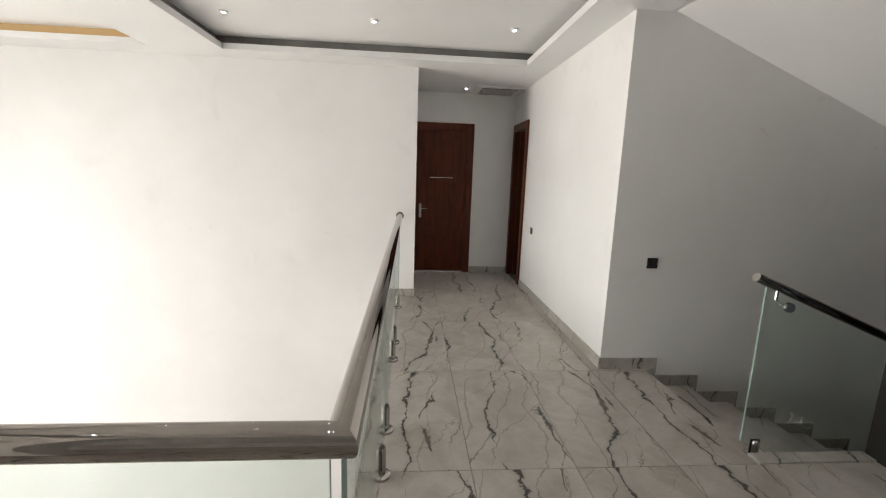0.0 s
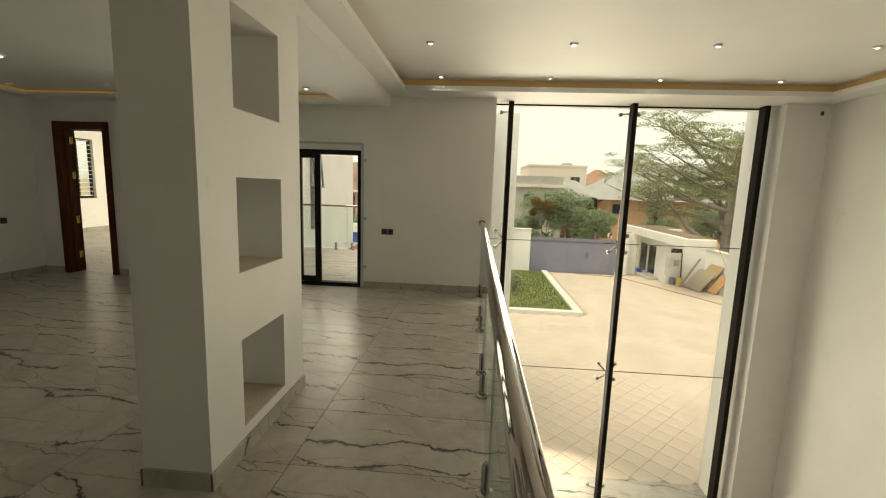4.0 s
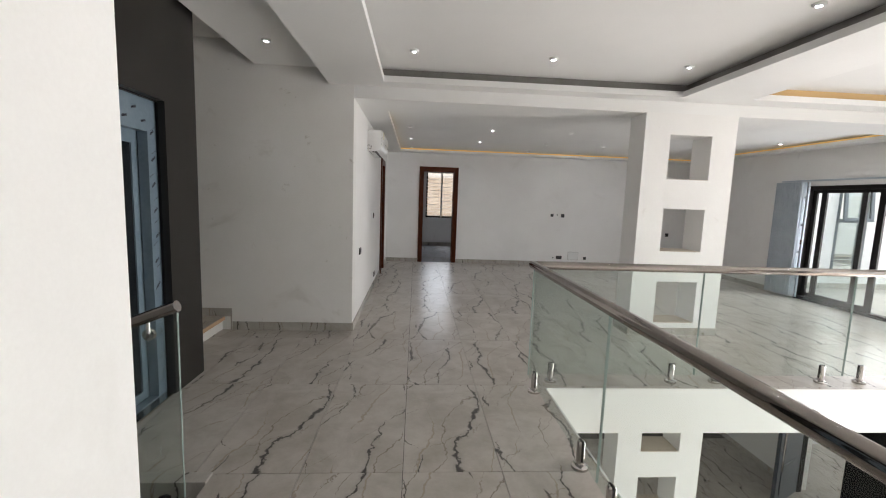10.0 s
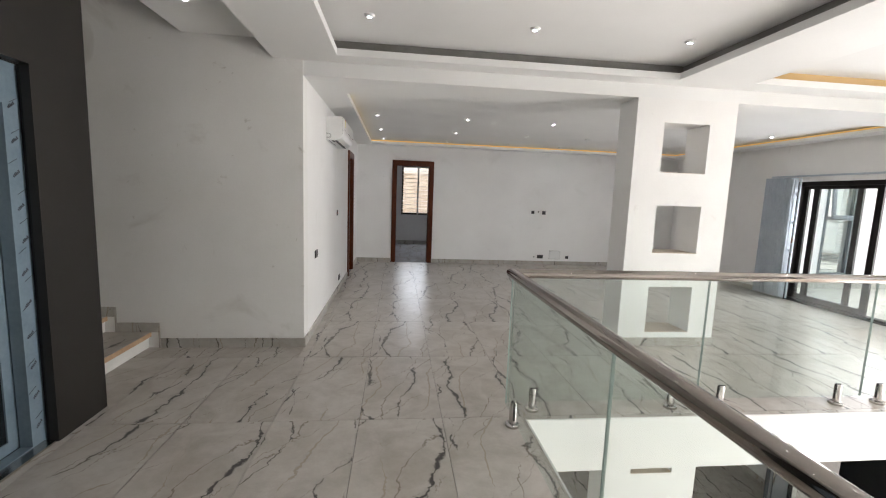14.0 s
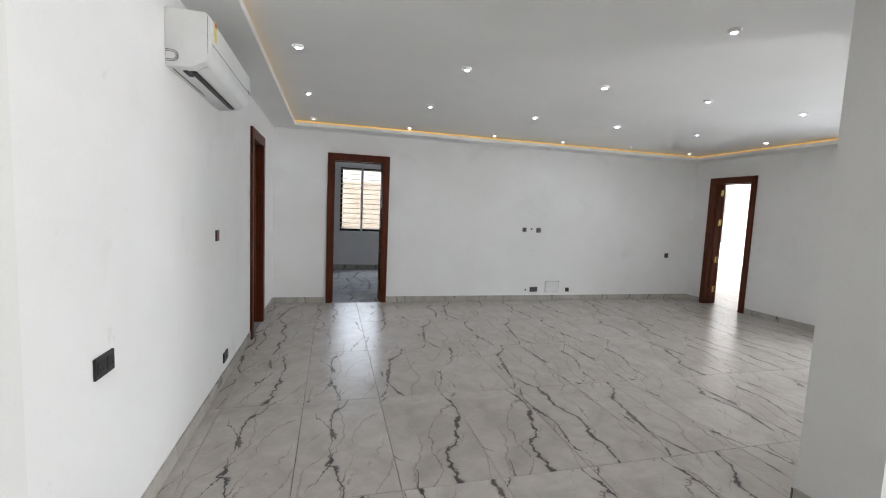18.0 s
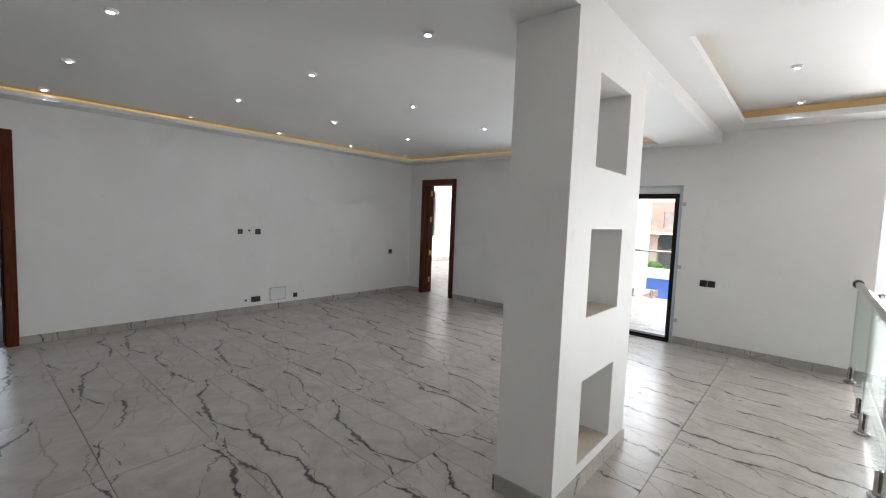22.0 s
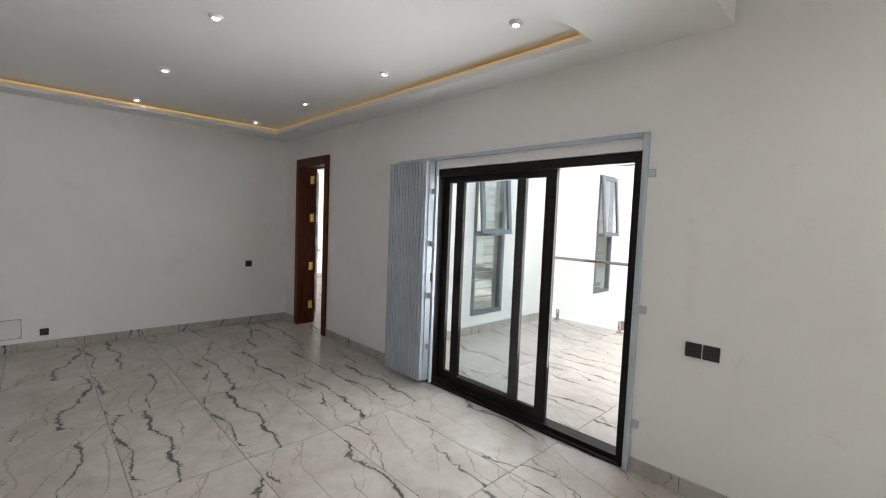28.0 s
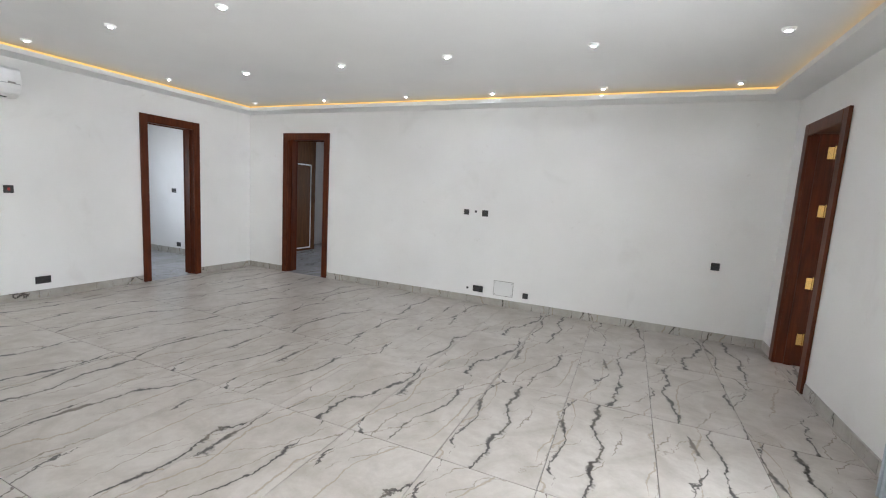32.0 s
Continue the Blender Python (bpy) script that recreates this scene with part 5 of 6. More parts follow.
solid("wooden_pole", tube(bmesh.new(), (-25.66, 13.18, GZ), (-25.87, 14.30, -2.06), 0.055, 8), BARK, "dark weathered pole leaning on the boards", "pole")
tr = thing("water_trough", (-22.9, 14.75, GZ), "long low grey concrete trough beside the white wall", "trough")
for y in (14.52, 14.88):
    part("long_side", one(-24.4, -21.4, y, y + 0.08, GZ, GZ + 0.42, bev=0.008), BLOCK, tr)
for x in (-24.4, -21.48):
    part("short_side", one(x, x + 0.08, 14.602, 14.878, GZ, GZ + 0.418, bev=0.008), BLOCK, tr)
part("basin_floor", one(-24.318, -21.482, 14.602, 14.878, GZ, GZ + 0.12), BLOCK, tr)
part("tap_post", one(-22.35, -22.08, 14.75, 14.958, GZ + 0.05, GZ + 0.82, bev=0.01), BLOCK, tr, "square grey tap post")
ob = thing("outlet_box", (-23.61, 14.97, -3.48), "small black outlet box on the yard wall", "socket")
part("box", one(-23.69, -23.53, 14.94, 14.999, -3.41, -3.29, bev=0.008), BLACK, ob)
part("cover", one(-23.67, -23.55, 14.925, 14.942, -3.395, -3.305, bev=0.004), BLACK, ob)
solid("slack_cable", sweep(bmesh.new(), [(-22.6, 13.2, -0.62), (-22.65, 13.9, -1.9), (-22.7, 14.6, -3.0), (-22.75, 14.9, -3.34)], 0.014, 5), BLOCK, "grey cable hanging from the roof corner to the trough", "cable", soft=True)
ef = thing("fence_wire", (-22.0, 15.15, -1.4), "thin security wire on short posts above the wall", "wire fence")
for x in (-25.2, -22.0, -18.8, -15.6, -12.4, -9.2):
    part("post", tube(bmesh.new(), (x, 15.15, -1.45), (x, 15.15, -1.02), 0.02, 6), GATE, ef)
for z in (-1.30, -1.16):
    part("wire", tube(bmesh.new(), (-25.3, 15.15, z), (-6.2, 15.15, z), 0.008, 4), GATE, ef)
for x, y, r, h, c in ((-26.45, 12.75, 0.22, 0.45, KERB), (-26.3, 13.02, 0.20, 0.40, GATE), (-29.4, 12.25, 0.20, 0.36, BLUE), (-25.95, 13.30, 0.21, 0.46, YELLOW)):
    pot = thing("bucket", (x, y, GZ), "paint bucket standing by the gatehouse wall", "bucket", "buckets by the gatehouse")
    part("pail", lathe(bmesh.new(), [(r * 0.8, 0), (r, h), (r * 0.93, h), (r * 0.75, 0.03)], 16, (x, y, GZ)), c, pot, "", True)
    part("rim", lathe(bmesh.new(), [(r * 1.0, h - 0.03), (r * 1.05, h - 0.02), (r * 1.05, h + 0.01), (r * 0.95, h + 0.01)], 16, (x, y, GZ)), c, pot, "", True)

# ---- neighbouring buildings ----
# ORANGE and BEIGE are paler than the render: distance haze in the colour
ORANGE = mottled("hazed_orange_render", (0.70, 0.40, 0.24), (0.80, 0.50, 0.33), 0.3, 8, 0.8)
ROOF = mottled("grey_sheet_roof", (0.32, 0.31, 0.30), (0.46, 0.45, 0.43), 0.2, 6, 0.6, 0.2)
BEIGE = mottled("hazed_beige_render", (0.66, 0.60, 0.53), (0.76, 0.70, 0.63), 0.2, 6, 0.8)
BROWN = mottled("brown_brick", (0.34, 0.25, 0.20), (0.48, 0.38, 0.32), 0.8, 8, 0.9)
# dark panes, and dark solids that stand for shade in unglazed openings
FAR_DARK = material("far_glass_and_shade", 0.12, 0, (0.03, 0.04, 0.05))[0]


def facade_window(parent, x, y0, y1, z0, z1, out=1):
    w = part("window", cells(bmesh.new(), "x", x, x + 0.1 * out, y0, y1, z0, z1, [(y0 + 0.05, (y0 + y1) / 2 - 0.025, z0 + 0.05, z1 - 0.05), ((y0 + y1) / 2 + 0.025, y1 - 0.05, z0 + 0.05, z1 - 0.05)]), BLOCK, parent)
    part("pane", one(x - 0.05, x + 0.03 * out, y0 + 0.05, y1 - 0.05, z0 + 0.05, z1 - 0.05), FAR_DARK, w)


def hip_roof(x0, x1, y0, y1, z0, z1, inset):
    bm = bmesh.new()
    b = [bm.verts.new(p) for p in ((x0, y0, z0), (x1, y0, z0), (x1, y1, z0), (x0, y1, z0))]
    m = (x0 + x1) / 2
    t = [bm.verts.new(p) for p in ((m, y0 + inset, z1), (m, y1 - inset, z1))]
    for f in ((b[0], b[1], t[0]), (b[1], b[2], t[1], t[0]), (b[2], b[3], t[1]), (b[3], b[0], t[0], t[1]), tuple(b)):
        bm.faces.new(f)
    return bm


oh = thing("house", (-50, 21, GZ), "orange rendered two-storey house with a grey hipped sheet roof", "house")
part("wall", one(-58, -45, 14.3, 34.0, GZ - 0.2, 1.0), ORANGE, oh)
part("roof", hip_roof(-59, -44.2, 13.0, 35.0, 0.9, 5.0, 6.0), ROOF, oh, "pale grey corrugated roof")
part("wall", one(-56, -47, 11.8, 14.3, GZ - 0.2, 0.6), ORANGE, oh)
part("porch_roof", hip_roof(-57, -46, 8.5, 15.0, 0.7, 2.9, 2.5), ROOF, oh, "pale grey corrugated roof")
for y0 in (14.9, 18.6, 23.0, 27.5):
    facade_window(oh, -45.0, y0, y0 + 1.7, -0.55, 0.5)
bh = thing("house", (-75, 14, GZ), "beige flat-roofed block of flats in the distance", "house")
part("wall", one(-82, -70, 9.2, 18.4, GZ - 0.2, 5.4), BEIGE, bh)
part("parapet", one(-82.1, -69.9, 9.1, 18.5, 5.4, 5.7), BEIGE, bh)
part("tank", one(-76, -74.5, 15.5, 17.0, 5.7, 6.3), BLOCK, bh)
for y0, w in ((12.0, 1.2), (15.9, 1.5)):
    facade_window(bh, -70.0, y0, y0 + w, 2.8 if w < 1.3 else 1.9, 3.9)
ub = thing("house", (-50, 6, GZ), "unfinished grey concrete block building", "house")
part("wall", one(-55, -47, 1.0, 10.3, GZ - 0.2, 1.9), BLOCK, ub, "bare concrete blockwork")
part("slab", one(-55.2, -46.8, 0.8, 10.6, 1.9, 2.25), BEIGE, ub)
part("wall", one(-55, -47, 1.0, 10.3, 2.25, 3.1), BLOCK, ub)
for k in range(4):
    # dark slab on the blockwork stands for the shade of an open hole
    part("opening", one(-47.05, -46.95, 1.8 + 2.2 * k, 2.9 + 2.2 * k, -0.2, 1.2), FAR_DARK, ub)
rr = thing("house", (-95, 26, GZ), "far house with a red tiled gable roof", "house")
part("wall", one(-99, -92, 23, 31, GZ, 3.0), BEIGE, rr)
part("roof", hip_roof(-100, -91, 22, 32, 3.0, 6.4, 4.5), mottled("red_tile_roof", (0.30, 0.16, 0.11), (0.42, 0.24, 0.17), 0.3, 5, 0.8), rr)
ab = thing("house", (-50, -14, GZ), "unfinished brown building with an arched arcade", "house")
part("wall", cells(bmesh.new(), "x", -47.0, -46.6, -24.0, -6.0, GZ - 0.2, 4.0, [(-23 + 3.0 * k, -21.3 + 3.0 * k, -3.0, 0.2) for k in range(5)] + [(-22.6 + 3.0 * k, -21.6 + 3.0 * k, 1.4, 3.0) for k in range(5)]), BROWN, ab, "raw brown brickwork")
part("back", one(-52, -49.0, -24.0, -6.0, GZ - 0.2, 4.0), BLOCK, ab)
part("slab", one(-52, -46.2, -24.2, -5.8, 0.75, 1.0), BEIGE, ab)
for k in range(5):
    bm = tube(bmesh.new(), (-47.02, -22.15 + 3.0 * k, 0.15), (-46.58, -22.15 + 3.0 * k, 0.15), 0.85, 24)
    # the arch's shade is a dark disc set across the wall
    part("arch", bm, FAR_DARK, ab, "dark disc standing for the shade in the arch head", True)
bb = thing("house", (0.5, -24, GZ), "cream neighbouring block of flats behind the bedroom", "house")
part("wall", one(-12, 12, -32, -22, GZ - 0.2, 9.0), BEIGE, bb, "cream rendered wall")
for k in range(10):
    w = part("window", one(-10 + 2.2 * k, -8.9 + 2.2 * k, -22.02, -21.9, 3.6, 4.8), OUTWALL, bb)
    part("pane", one(-9.9 + 2.2 * k, -9.0 + 2.2 * k, -21.9, -21.88, 3.7, 4.7), FAR_DARK, w)
part("stone_band", one(-12.05, 12.05, -21.95, -21.85, GZ, 2.9), mottled("stone_face", (0.42, 0.33, 0.25), (0.60, 0.50, 0.41), 1.2, 8, 0.9), bb, "beige stone-faced lower wall")
pole = thing("utility_pole", (-42, 18.2, GZ), "tall dark wooden utility pole with a crossarm", "utility pole")
part("post", tube(bmesh.new(), (-42, 18.2, GZ), (-42, 18.1, 3.6), 0.16, 10, 0.12), WARDROBE, pole)
part("crossarm", one(-42.05, -41.95, 17.5, 18.7, 3.2, 3.32), WARDROBE, pole)
tk = thing("water_tank", (-46, 12.6, GZ), "black plastic water tank on a steel stand", "water tank")
part("vessel", lathe(bmesh.new(), [(0.55, 0.0), (0.58, 0.12), (0.58, 0.95), (0.45, 1.12), (0.2, 1.2)], 20, (-44.0, 12.6, -0.1)), BLACK, tk, "", True)
for dx, dy in ((-0.35, -0.35), (0.35, -0.35), (-0.35, 0.35), (0.35, 0.35)):
    part("leg", tube(bmesh.new(), (-44 + dx, 12.6 + dy, GZ), (-44 + dx, 12.6 + dy, -0.1), 0.06, 8), BLACK, tk)

# ---- trees and shrubs ----


def leaf_material(name, a, b):
    m, nodes, links, p = material(name, 0.6)
    g = nodes.new("ShaderNodeNewGeometry")
    r = ramp(nodes, [(0.0, a), (1.0, b)])
    links.new(g.outputs["Random Per Island"], r.inputs[0])
    links.new(r.outputs[0], p.inputs["Base Color"])
    tl = nodes.new("ShaderNodeBsdfTranslucent")
    links.new(r.outputs[0], tl.inputs["Color"])
    mx = nodes.new("ShaderNodeMixShader")
    mx.inputs[0].default_value = 0.45
    links.new(p.outputs[0], mx.inputs[1])
    links.new(tl.outputs[0], mx.inputs[2])
    links.new(mx.outputs[0], nodes["Material Output"].inputs["Surface"])
    return m


# LEAF and SHRUB greens are paled to hold the haze over the greenery
LEAF = leaf_material("hazed_tree_leaf", (0.20, 0.23, 0.10), (0.38, 0.39, 0.20))
SHRUB = leaf_material("hazed_shrub_leaf", (0.21, 0.27, 0.16), (0.42, 0.49, 0.31))
DRY = leaf_material("dry_leaf", (0.20, 0.13, 0.05), (0.30, 0.22, 0.09))


def leaves(rg, clumps, per, size, flat=0.5):
    """Many small leaf blades scattered in clumps (x, y, z, radius)."""
    vs, fs = [], []
    for x, y, z, r in clumps:
        for _ in range(per):
            a, b, q = rg.uniform(0, 6.283), rg.uniform(-1, 1), r * rg.random() ** 0.45
            c = math.sqrt(1 - b * b)
            p = Vector((x + q * c * math.cos(a), y + q * c * math.sin(a), z + q * b * flat))
            d = Vector((rg.uniform(-1, 1), rg.uniform(-1, 1), rg.uniform(-0.6, 0.6))).normalized()
            e = d.cross(Vector((rg.uniform(-1, 1), rg.uniform(-1, 1), rg.uniform(0.2, 1)))).normalized()
            s = size * rg.uniform(0.6, 1.4)
            i = len(vs)
            vs += [p - d * s, p + e * s * 0.45, p + d * s, p - e * s * 0.45]
            fs.append((i, i + 1, i + 2, i + 3))
    me = bpy.data.meshes.new("crown")
    me.from_pydata([tuple(v) for v in vs], [], fs)
    return me


def arc(bm, rg, pts, r0, r1):
    """A crooked branch through the given points, tapering from r0 to r1."""
    q = []
    for a, b in zip(pts, pts[1:]):
        for k in range(3):
            q.append(Vector(a).lerp(Vector(b), k / 3) + Vector([rg.uniform(-0.09, 0.09) for _ in range(3)]))
    q.append(Vector(pts[-1]))
    for k in range(len(q) - 1):
        ra, rb = (r0 + (r1 - r0) * (k + j) / (len(q) - 1) for j in (0, 1))
        tube(bm, q[k], q[k + 1], ra, 7, rb)
    return q


def spreading_tree(name, base, rg, limbs, per, label, lean=(0, 0), trunk_r=0.55, top=9.5, bare=-9.0):
    """Forked trunk, near-level limbs that rise outwards, twigs with flat plates of small leaves."""
    t = thing(name, base, label, "tree")
    bm, cl = bmesh.new(), []
    b = Vector(base)
    spine = arc(bm, rg, [b, b + Vector((0.1, lean[0] * 0.3, top * 0.33)), b + Vector((0, lean[0] * 0.7, top * 0.66)), b + Vector((lean[1], lean[0], top))], trunk_r, 0.04)
    for ang, z, reach, rise, *fat in limbs:
        s = min(spine, key=lambda p: abs(p.z - b.z - z))
        d = Vector((math.cos(radians(ang)), math.sin(radians(ang)), 0))
        e = s + d * reach + Vector((0, 0, rise))
        thick = (0.06 + 0.016 * max(reach, rise * 1.3)) * (fat[0] if fat else 1.0)
        m = s + d * reach * 0.45 + Vector((0, 0, rise * 0.30))
        q = arc(bm, rg, [s, m, e], thick, 0.02)
        for p in q[2:]:
            for _ in range(4):
                tw = p + Vector((rg.uniform(-1.5, 1.5), rg.uniform(-1.5, 1.5), rg.uniform(0.0, 0.9)))
                if tw.z > bare:
                    tube(bm, p, tw, 0.028, 5, 0.010)
                    cl.append((tw.x, tw.y, tw.z, rg.uniform(0.45, 1.15)))
    for p in spine[-5:]:
        cl += [(p.x + rg.uniform(-1.4, 1.4), p.y + rg.uniform(-1.4, 1.4), p.z + rg.uniform(-0.2, 0.9), 0.9) for _ in range(5)]
    part("trunk", bm, BARK, t, "forked grey-brown trunk and limbs")
    me = leaves(rg, cl, per, 0.060, 0.26)
    me.materials.append(LEAF)
    me.transform(Matrix.Translation(-b))
    cr = new("crown", me)
    cr.parent = t
    cr["label"] = "thin feathery green crown in level plates with gaps"
    return t


rt = random.Random(21)
BOUGHS = [(-90 + rt.uniform(-35, 35), 3.4 + 0.46 * k, 9.0 - 0.34 * k + rt.uniform(-0.9, 0.9), 2.6 + rt.uniform(-0.7, 0.9)) for k in range(12)]
BOUGHS += [(90 + rt.uniform(-50, 50), 3.4 + 0.55 * k, 7.0 - 0.2 * k, 2.4 + rt.uniform(-0.5, 0.8)) for k in range(10)]
BOUGHS += [(rt.choice((0, 180)) + rt.uniform(-45, 45), 4.4 + 0.6 * k, 5.2, 2.2) for k in range(7)]
BOUGHS += [(-80, 1.7, 1.3, 6.6, 1.5), (75, 1.6, 1.7, 6.2, 1.5), (10, 1.9, 1.2, 5.8, 1.4), (120, 2.2, 2.6, 5.0)]
BOUGHS += [(185, 2.3, 2.9, 4.4, 3.2), (5, 2.3, 6.2, 1.9, 2.0), (-8, 2.2, 6.0, 0.3, 2.2), (30, 2.6, 4.4, 2.8, 2.2), (-30, 2.6, 5.0, 3.6, 1.8), (160, 3.0, 5.0, 3.4, 1.6)]
spreading_tree("tree", (-34.0, 20.6, GZ), rt, BOUGHS, 105, "large spreading tree with a thin feathery crown", (-0.5, 0.3), 0.80, 9.6, 1.3)
spreading_tree("tree", (-33.0, 19.6, GZ), random.Random(5), [(-100, 4.3, 2.2, 0.7), (-60, 4.8, 1.8, 0.5), (-140, 5.0, 1.6, 0.4), (100, 4.6, 1.6, 0.6), (-80, 3.6, 1.6, 0.3)], 60, "leaning tree with a small dark tuft of leaves", (-5.0, 0.3), 0.34, 5.6)


def shrub(name, x, y, z, r, h, rg, mat, label, per=820, size=0.10):
    t = thing(name, (x, y, z), label, "bush", "shrubs beyond the wall")
    bm = bmesh.new()
    for k in range(6):
        a = 2 * math.pi * k / 6
        tube(bm, (x, y, z), (x + r * 0.5 * math.cos(a), y + r * 0.5 * math.sin(a), z + h * 0.6), 0.05, 6, 0.02)
    part("stems", bm, BARK, t)
    cl = [(x + rg.uniform(-0.6, 0.6) * r, y + rg.uniform(-0.6, 0.6) * r, z + h * rg.uniform(0.35, 0.85), r * rg.uniform(0.35, 0.6)) for _ in range(9)]
    me = leaves(rg, cl, per, size, 0.8)
    me.materials.append(mat)
    me.transform(Matrix.Translation((-x, -y, -z)))
    c = new("foliage", me)
    c.parent = t
    return t


solid("garden_hose", sweep(bmesh.new(), [(-28.2, 7.7, GZ + 0.02), (-27.6, 10.3, GZ + 0.02), (-25.6, 11.4, GZ + 0.02), (-23.4, 12.6, GZ + 0.02), (-20.8, 13.9, GZ + 0.02), (-18.0, 14.6, GZ + 0.02)], 0.022, 6), mottled("hose_rubber", (0.34, 0.17, 0.08), (0.44, 0.25, 0.13), 3, 30, 0.6), "thin orange-brown hose lying across the paving", "hose", soft=True)
rs = random.Random(8)
for x, y, r, h in ((-41.5, 18.8, 2.0, 4.2), (-41.0, 22.5, 2.4, 4.6)):
    shrub("bush", x, y, GZ, r, h, rs, SHRUB, "dense green shrub behind the boundary wall")
for x, y, r, h in ((-38, 5.4, 1.9, 3.6), (-39, 7.6, 2.6, 6.2), (-38, 9.4, 2.5, 5.8), (-37, 10.8, 2.0, 4.2), (-37, 3.2, 2.0, 2.9), (-40, 12.0, 1.7, 3.6), (-39, 1.0, 2.4, 2.9)):
    shrub("bush", x, y, GZ, r, h, rs, SHRUB, "dense green shrub behind the boundary wall")
shrub("bush", -37.0, 6.6, GZ + 2.4, 1.2, 2.6, rs, DRY, "shrub with dry orange-brown leaves", 200)
shrub("bush", -22.3, 3.2, GZ + 0.05, 0.5, 1.1, rs, SHRUB, "small dark green conifer on the lawn", 90, 0.07)
shrub("bush", -31.5, -7.6, GZ, 1.3, 3.2, rs, leaf_material("bright_leaf", (0.08, 0.20, 0.03), (0.20, 0.34, 0.08)), "bright green leafy shrub above the blue wall", 260, 0.12)
PALM = leaf_material("palm_leaf", (0.05, 0.09, 0.03), (0.12, 0.16, 0.05))
for x, y, h in ((-34.5, 10.6, 2.3), (-34.0, 9.0, 1.9), (-35, 6.8, 1.7)):
    t = thing("palm", (x, y, GZ), "small fan of green palm fronds behind the gate", "palm", "small palms")
    part("trunk", tube(bmesh.new(), (x, y, GZ), (x, y, GZ + h), 0.14, 8, 0.10), BARK, t)
    for k in range(16):
        a, e = 2.4 * k, 0.3 + 0.09 * (k % 8)
        vs, fs = [], []
        for j in range(9):
            s = j / 8 * 1.5
            w = 0.10 * (1 - j / 9)
            c = Vector((math.cos(a) * s * math.cos(e), math.sin(a) * s * math.cos(e), s * math.sin(e) - 0.38 * s * s))
            q = Vector((-math.sin(a), math.cos(a), 0)) * w
            vs += [tuple(c - q), tuple(c + q)]
            if j:
                fs.append((2 * j - 2, 2 * j - 1, 2 * j + 1, 2 * j))
        me = bpy.data.meshes.new("frond")
        me.from_pydata(vs, [], fs)
        me.materials.append(PALM)
        fo = new("frond", me)
        fo.parent = t
        fo.location = (0, 0, h)
# ---- floor tiles ----
def tile_mesh(x0, x1, y0, y1, mat=MARBLE):
    bm = one(x0 + 0.0022, x1 - 0.0022, y0 + 0.0022, y1 - 0.0022, -0.012, 0.0)
    return mesh_of("tile", bm, mat)


FULL = {mat: tile_mesh(-TW / 2, TW / 2, -TL / 2, TL / 2, mat) for mat in (MARBLE, POLISHED)}
AREAS = [(XW, XE, YS, 0), (XE, 3 * TW, YC, 0), (XW, 3 * TW, 0, TL), (XW, XV, TL, YV), (XV, 3 * TW, TL, 2 * TL), (XV, 1.70, 2 * TL, 3 * TL), (1.70, 3 * TW, 2 * TL, 2.47),
         (XV, 0, 3 * TL, YN), (-0.5, 0, YN, 7.28), (0, 1.295, 3 * TL, 7.28), (1.295, 1.70, 3 * TL, 3.652), (3 * TW, 2.84, YC, 2.47)]


def lay(areas, z, parent, mat=MARBLE):
    """Tiles of the floor's lattice, cut at the edges of the areas."""
    for X0, X1, Y0, Y1 in areas:
        for i in range(math.floor(X0 / TW) - 1, math.ceil(X1 / TW) + 1):
            for j in range(math.floor(Y0 / TL) - 1, math.ceil(Y1 / TL) + 1):
                a, b, c, d = max(i * TW, X0), min(i * TW + TW, X1), max(j * TL, Y0), min(j * TL + TL, Y1)
                if b - a < 0.01 or d - c < 0.01:
                    continue
                cx, cy = i * TW + TW / 2, j * TL + TL / 2
                me = FULL[mat] if b - a > TW - 1e-4 and d - c > TL - 1e-4 else tile_mesh(a - cx, b - cx, c - cy, d - cy, mat)
                ob = new("tile", me)
                ob.parent = parent
                ob.location = (cx, cy, z)


lay(AREAS, 0.0, floor_up)
lay([(XW, 2.4, YC - 3.6, YN)], GF, floor_low)
lay([(-2.6, 2.6, -9.9, YS)], 0.0, floor_rooms, POLISHED)
lay([(1.30, 4.4, YS, -3.2)], 0.0, floor_side, POLISHED)
lay([(-13.2, XW, -10.0, -3.85)], 0.0, floor_west)
lay([(-10.45, XW, -3.65, 0.9)], 0.0, terrace)


# ---- yard pavers ----
PV = 0.42
pm = mesh_of("paver", one(-PV / 2 + 0.004, PV / 2 - 0.004, -PV / 2 + 0.004, PV / 2 - 0.004, -0.04, 0.0), PAVE)
vs, fs = [], []
STEP = PV * math.sqrt(0.5)
for i in range(-72, 0):
    for j in range(-32, 51):
        x, y = -7.6 + i * STEP, j * STEP
        if (i + j) % 2 or not (-28.2 < x < -7.7 and -9.2 < y < 14.8) or (x < -18.5 and y < 5.95):
            continue
        if x > -12.5 and 1.2 < y < 6.5:
            ob = new("paver", pm)
            ob.parent = yard
            ob.location = (x, y, GZ)
            ob.rotation_euler = (0, 0, math.pi / 4)
        else:
            k, a = len(vs), STEP - 0.006
            vs += [(x - a, y, GZ), (x, y - a, GZ), (x + a, y, GZ), (x, y + a, GZ)]
            fs.append((k, k + 1, k + 2, k + 3))
me = bpy.data.meshes.new("far_pavers")
me.from_pydata(vs, [], fs)
me.materials.append(PAVE)
tagged(new("far_pavers", me), "sand-coloured square pavers laid diagonally in the courtyard", "paving", "", "stuff")

# ---- skirting ----


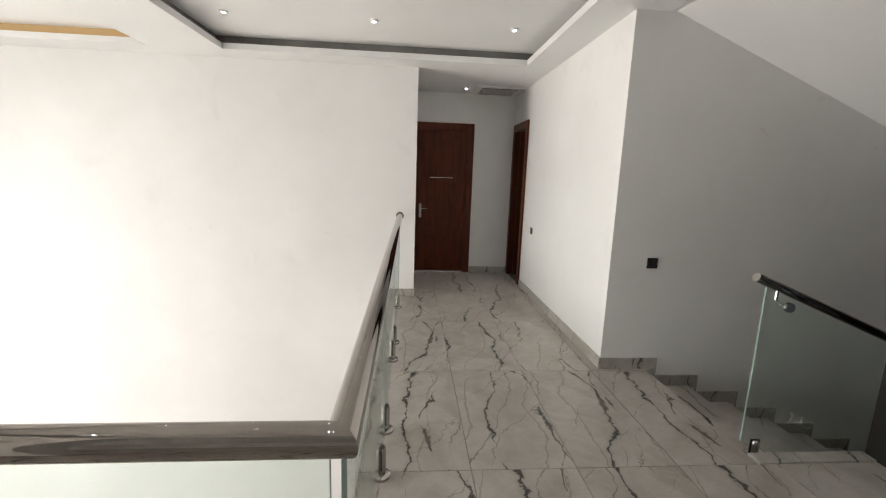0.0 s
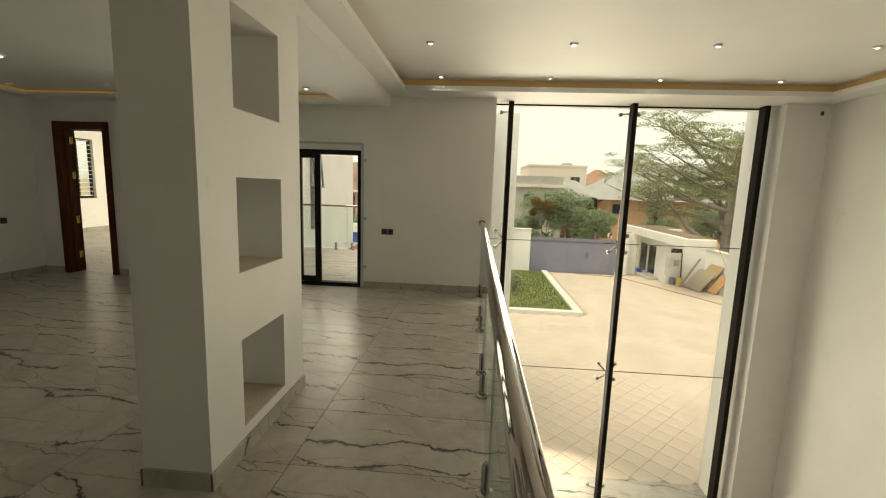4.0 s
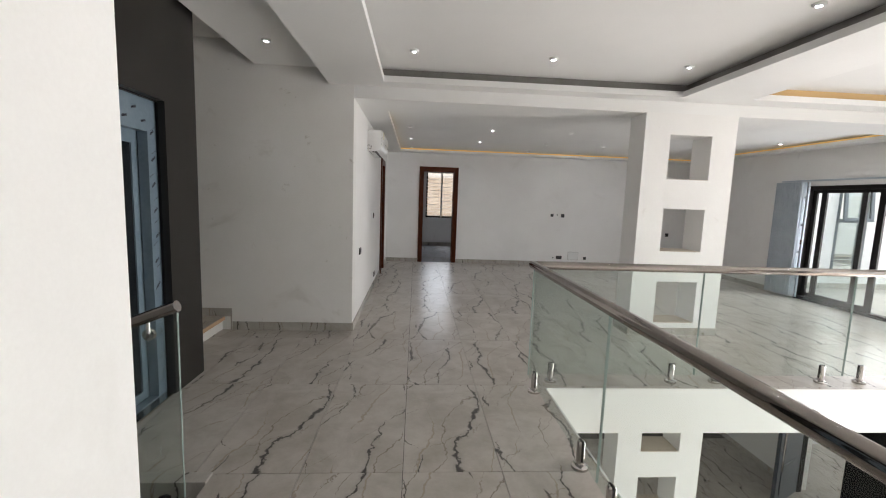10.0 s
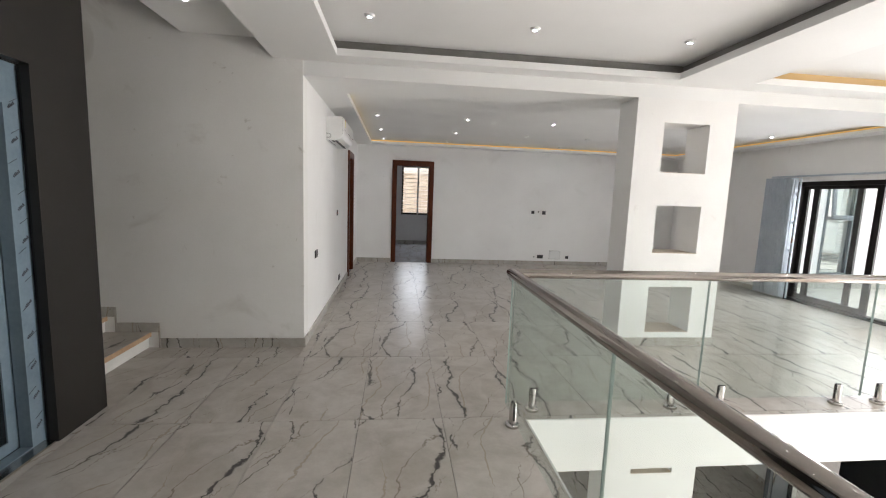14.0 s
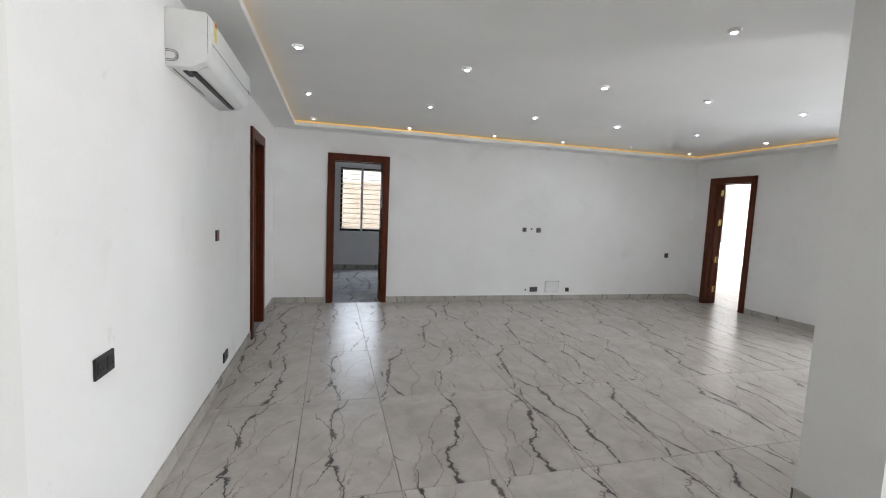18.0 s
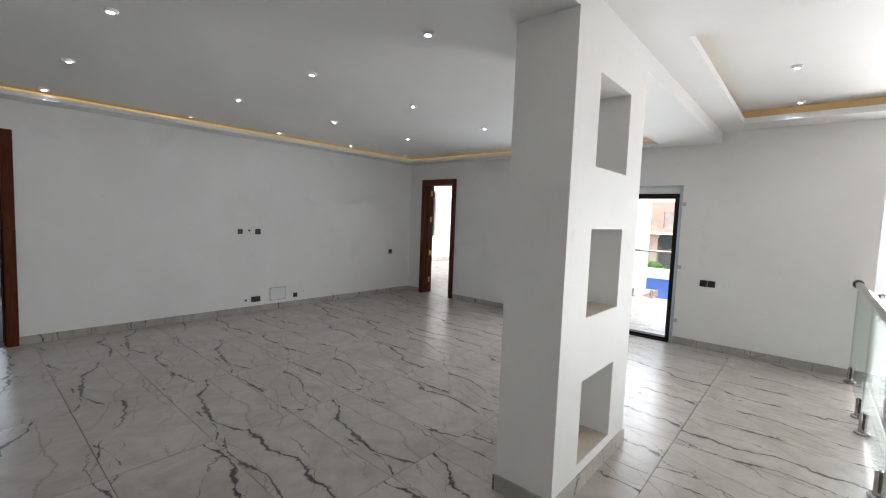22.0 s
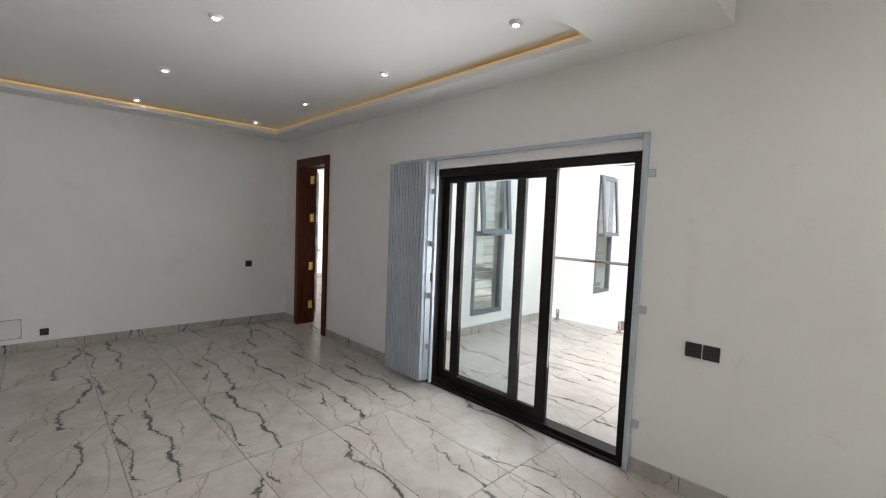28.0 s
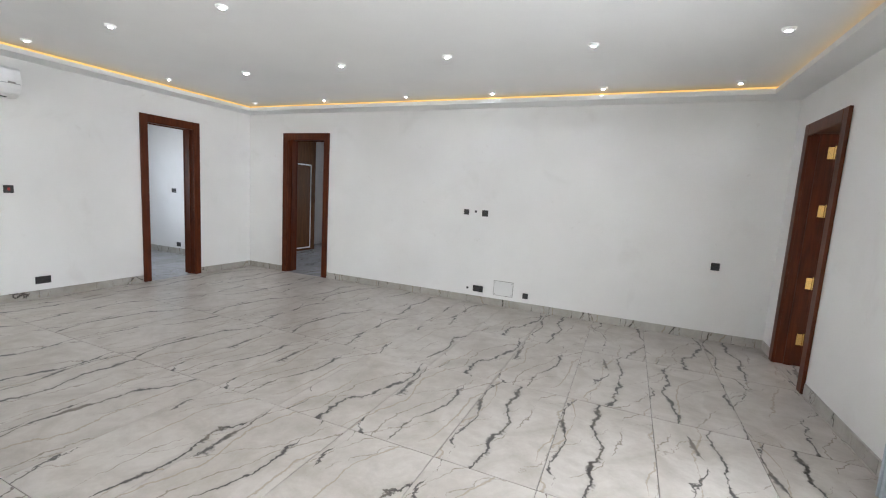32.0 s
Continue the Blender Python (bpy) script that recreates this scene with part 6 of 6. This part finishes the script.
def skirting(name, runs, z=0.0, h=0.098):
    """Marble skirting pieces along runs (axis, wall face, side of the room, from, to)."""
    sk = thing(name, (0, 0, z), "grey marble tile skirting along the walls", "skirting", kind="structure")
    rk = random.Random(11)
    for axis, c, side, a, b in runs:
        u = a
        while u < b - 0.02:
            v = min(b, u + rk.choice((0.6, 0.6, 0.45, 0.3)))
            if b - v < 0.08:
                v = b
            args = (u + 0.0022, v - 0.0022, c, c + side * 0.013) if axis == "x" else (c, c + side * 0.013, u + 0.0022, v - 0.0022)
            part("tile", one(*args, z, z + h), SKIRT, sk)
            u = v
        bed = (a + 0.002, b - 0.002, c, c + side * 0.010) if axis == "x" else (c, c + side * 0.010, a + 0.002, b - 0.002)
        part("joint_bed", one(*bed, z, z + h - 0.004), GROUT, sk, "dark grouted joints")
    return sk


skirting("baseboard", [
    ("x", YS, 1, XW, -0.495), ("x", YS, 1, 0.495, XE - 0.014), ("y", XE, -1, YS + 0.014, -5.035), ("y", XE, -1, -4.125, YC),
    ("y", XW, 1, -4.735, -3.24), ("y", XW, 1, -0.698, 1.23), ("y", XW, 1, YS + 0.014, -5.675),
    ("x", YC, 1, XE - 0.013, 2.70), ("y", 1.295, -1, 3.652, 6.43), ("x", 3.652, -1, 1.282, 1.80), ("x", 7.28, -1, 0.63, 1.28), ("x", YN, -1, -0.62, -0.287), ("y", -0.30, 1, YN, 5.99),
    ("x", -0.295, 1, -3.333, -2.147), ("y", -2.16, 1, -0.665, -0.295), ("x", -0.665, -1, -3.333, -2.147), ("y", -3.32, -1, -0.665, -0.295)])
skirting("baseboard_lower", [("x", YN, -1, XW, 2.4), ("y", XW, 1, 5.21, YN - 0.014), ("y", XW, 1, -0.52, 1.23), ("y", XW, 1, -4.2, -2.17), ("x", -4.2, 1, XW, 2.4)], GF)
skirting("baseboard_rooms", [("x", -9.9, 1, -2.6, 2.6), ("y", 4.4, -1, YS, -3.2), ("x", YS, 1, 1.55, 4.38), ("x", -10.0, 1, -16.0, -6.9), ("x", -3.65, 1, -10.4, -6.9)], 0.0, 0.12)
st = thing("stair_skirting", (1.8, 3.64, 0), "stepped grey marble skirting beside the stairs", "skirting", kind="structure")
for k in range(8):
    x = 1.70 + GO * k
    part("tile", one(x + 0.10, x + GO + 0.10, 3.639, 3.651, -RISE * (k + 1) - 0.02, -RISE * (k + 1) + 0.098), SKIRT, st)
    part("tile", one(x + 0.085, x + 0.10, 3.638, 3.651, -RISE * (k + 1) + 0.0, -RISE * k + 0.098), SKIRT, st)
for k in range(6):
    x = 2.82 + GO * k
    part("tile", one(x - 0.10, x + GO - 0.10, YC + 0.001, YC + 0.013, RISE * (k + 1), RISE * (k + 1) + 0.098), SKIRT, st)
    part("tile", one(x - 0.115, x - 0.101, YC + 0.001, YC + 0.014, RISE * k, RISE * (k + 1) + 0.098), SKIRT, st)
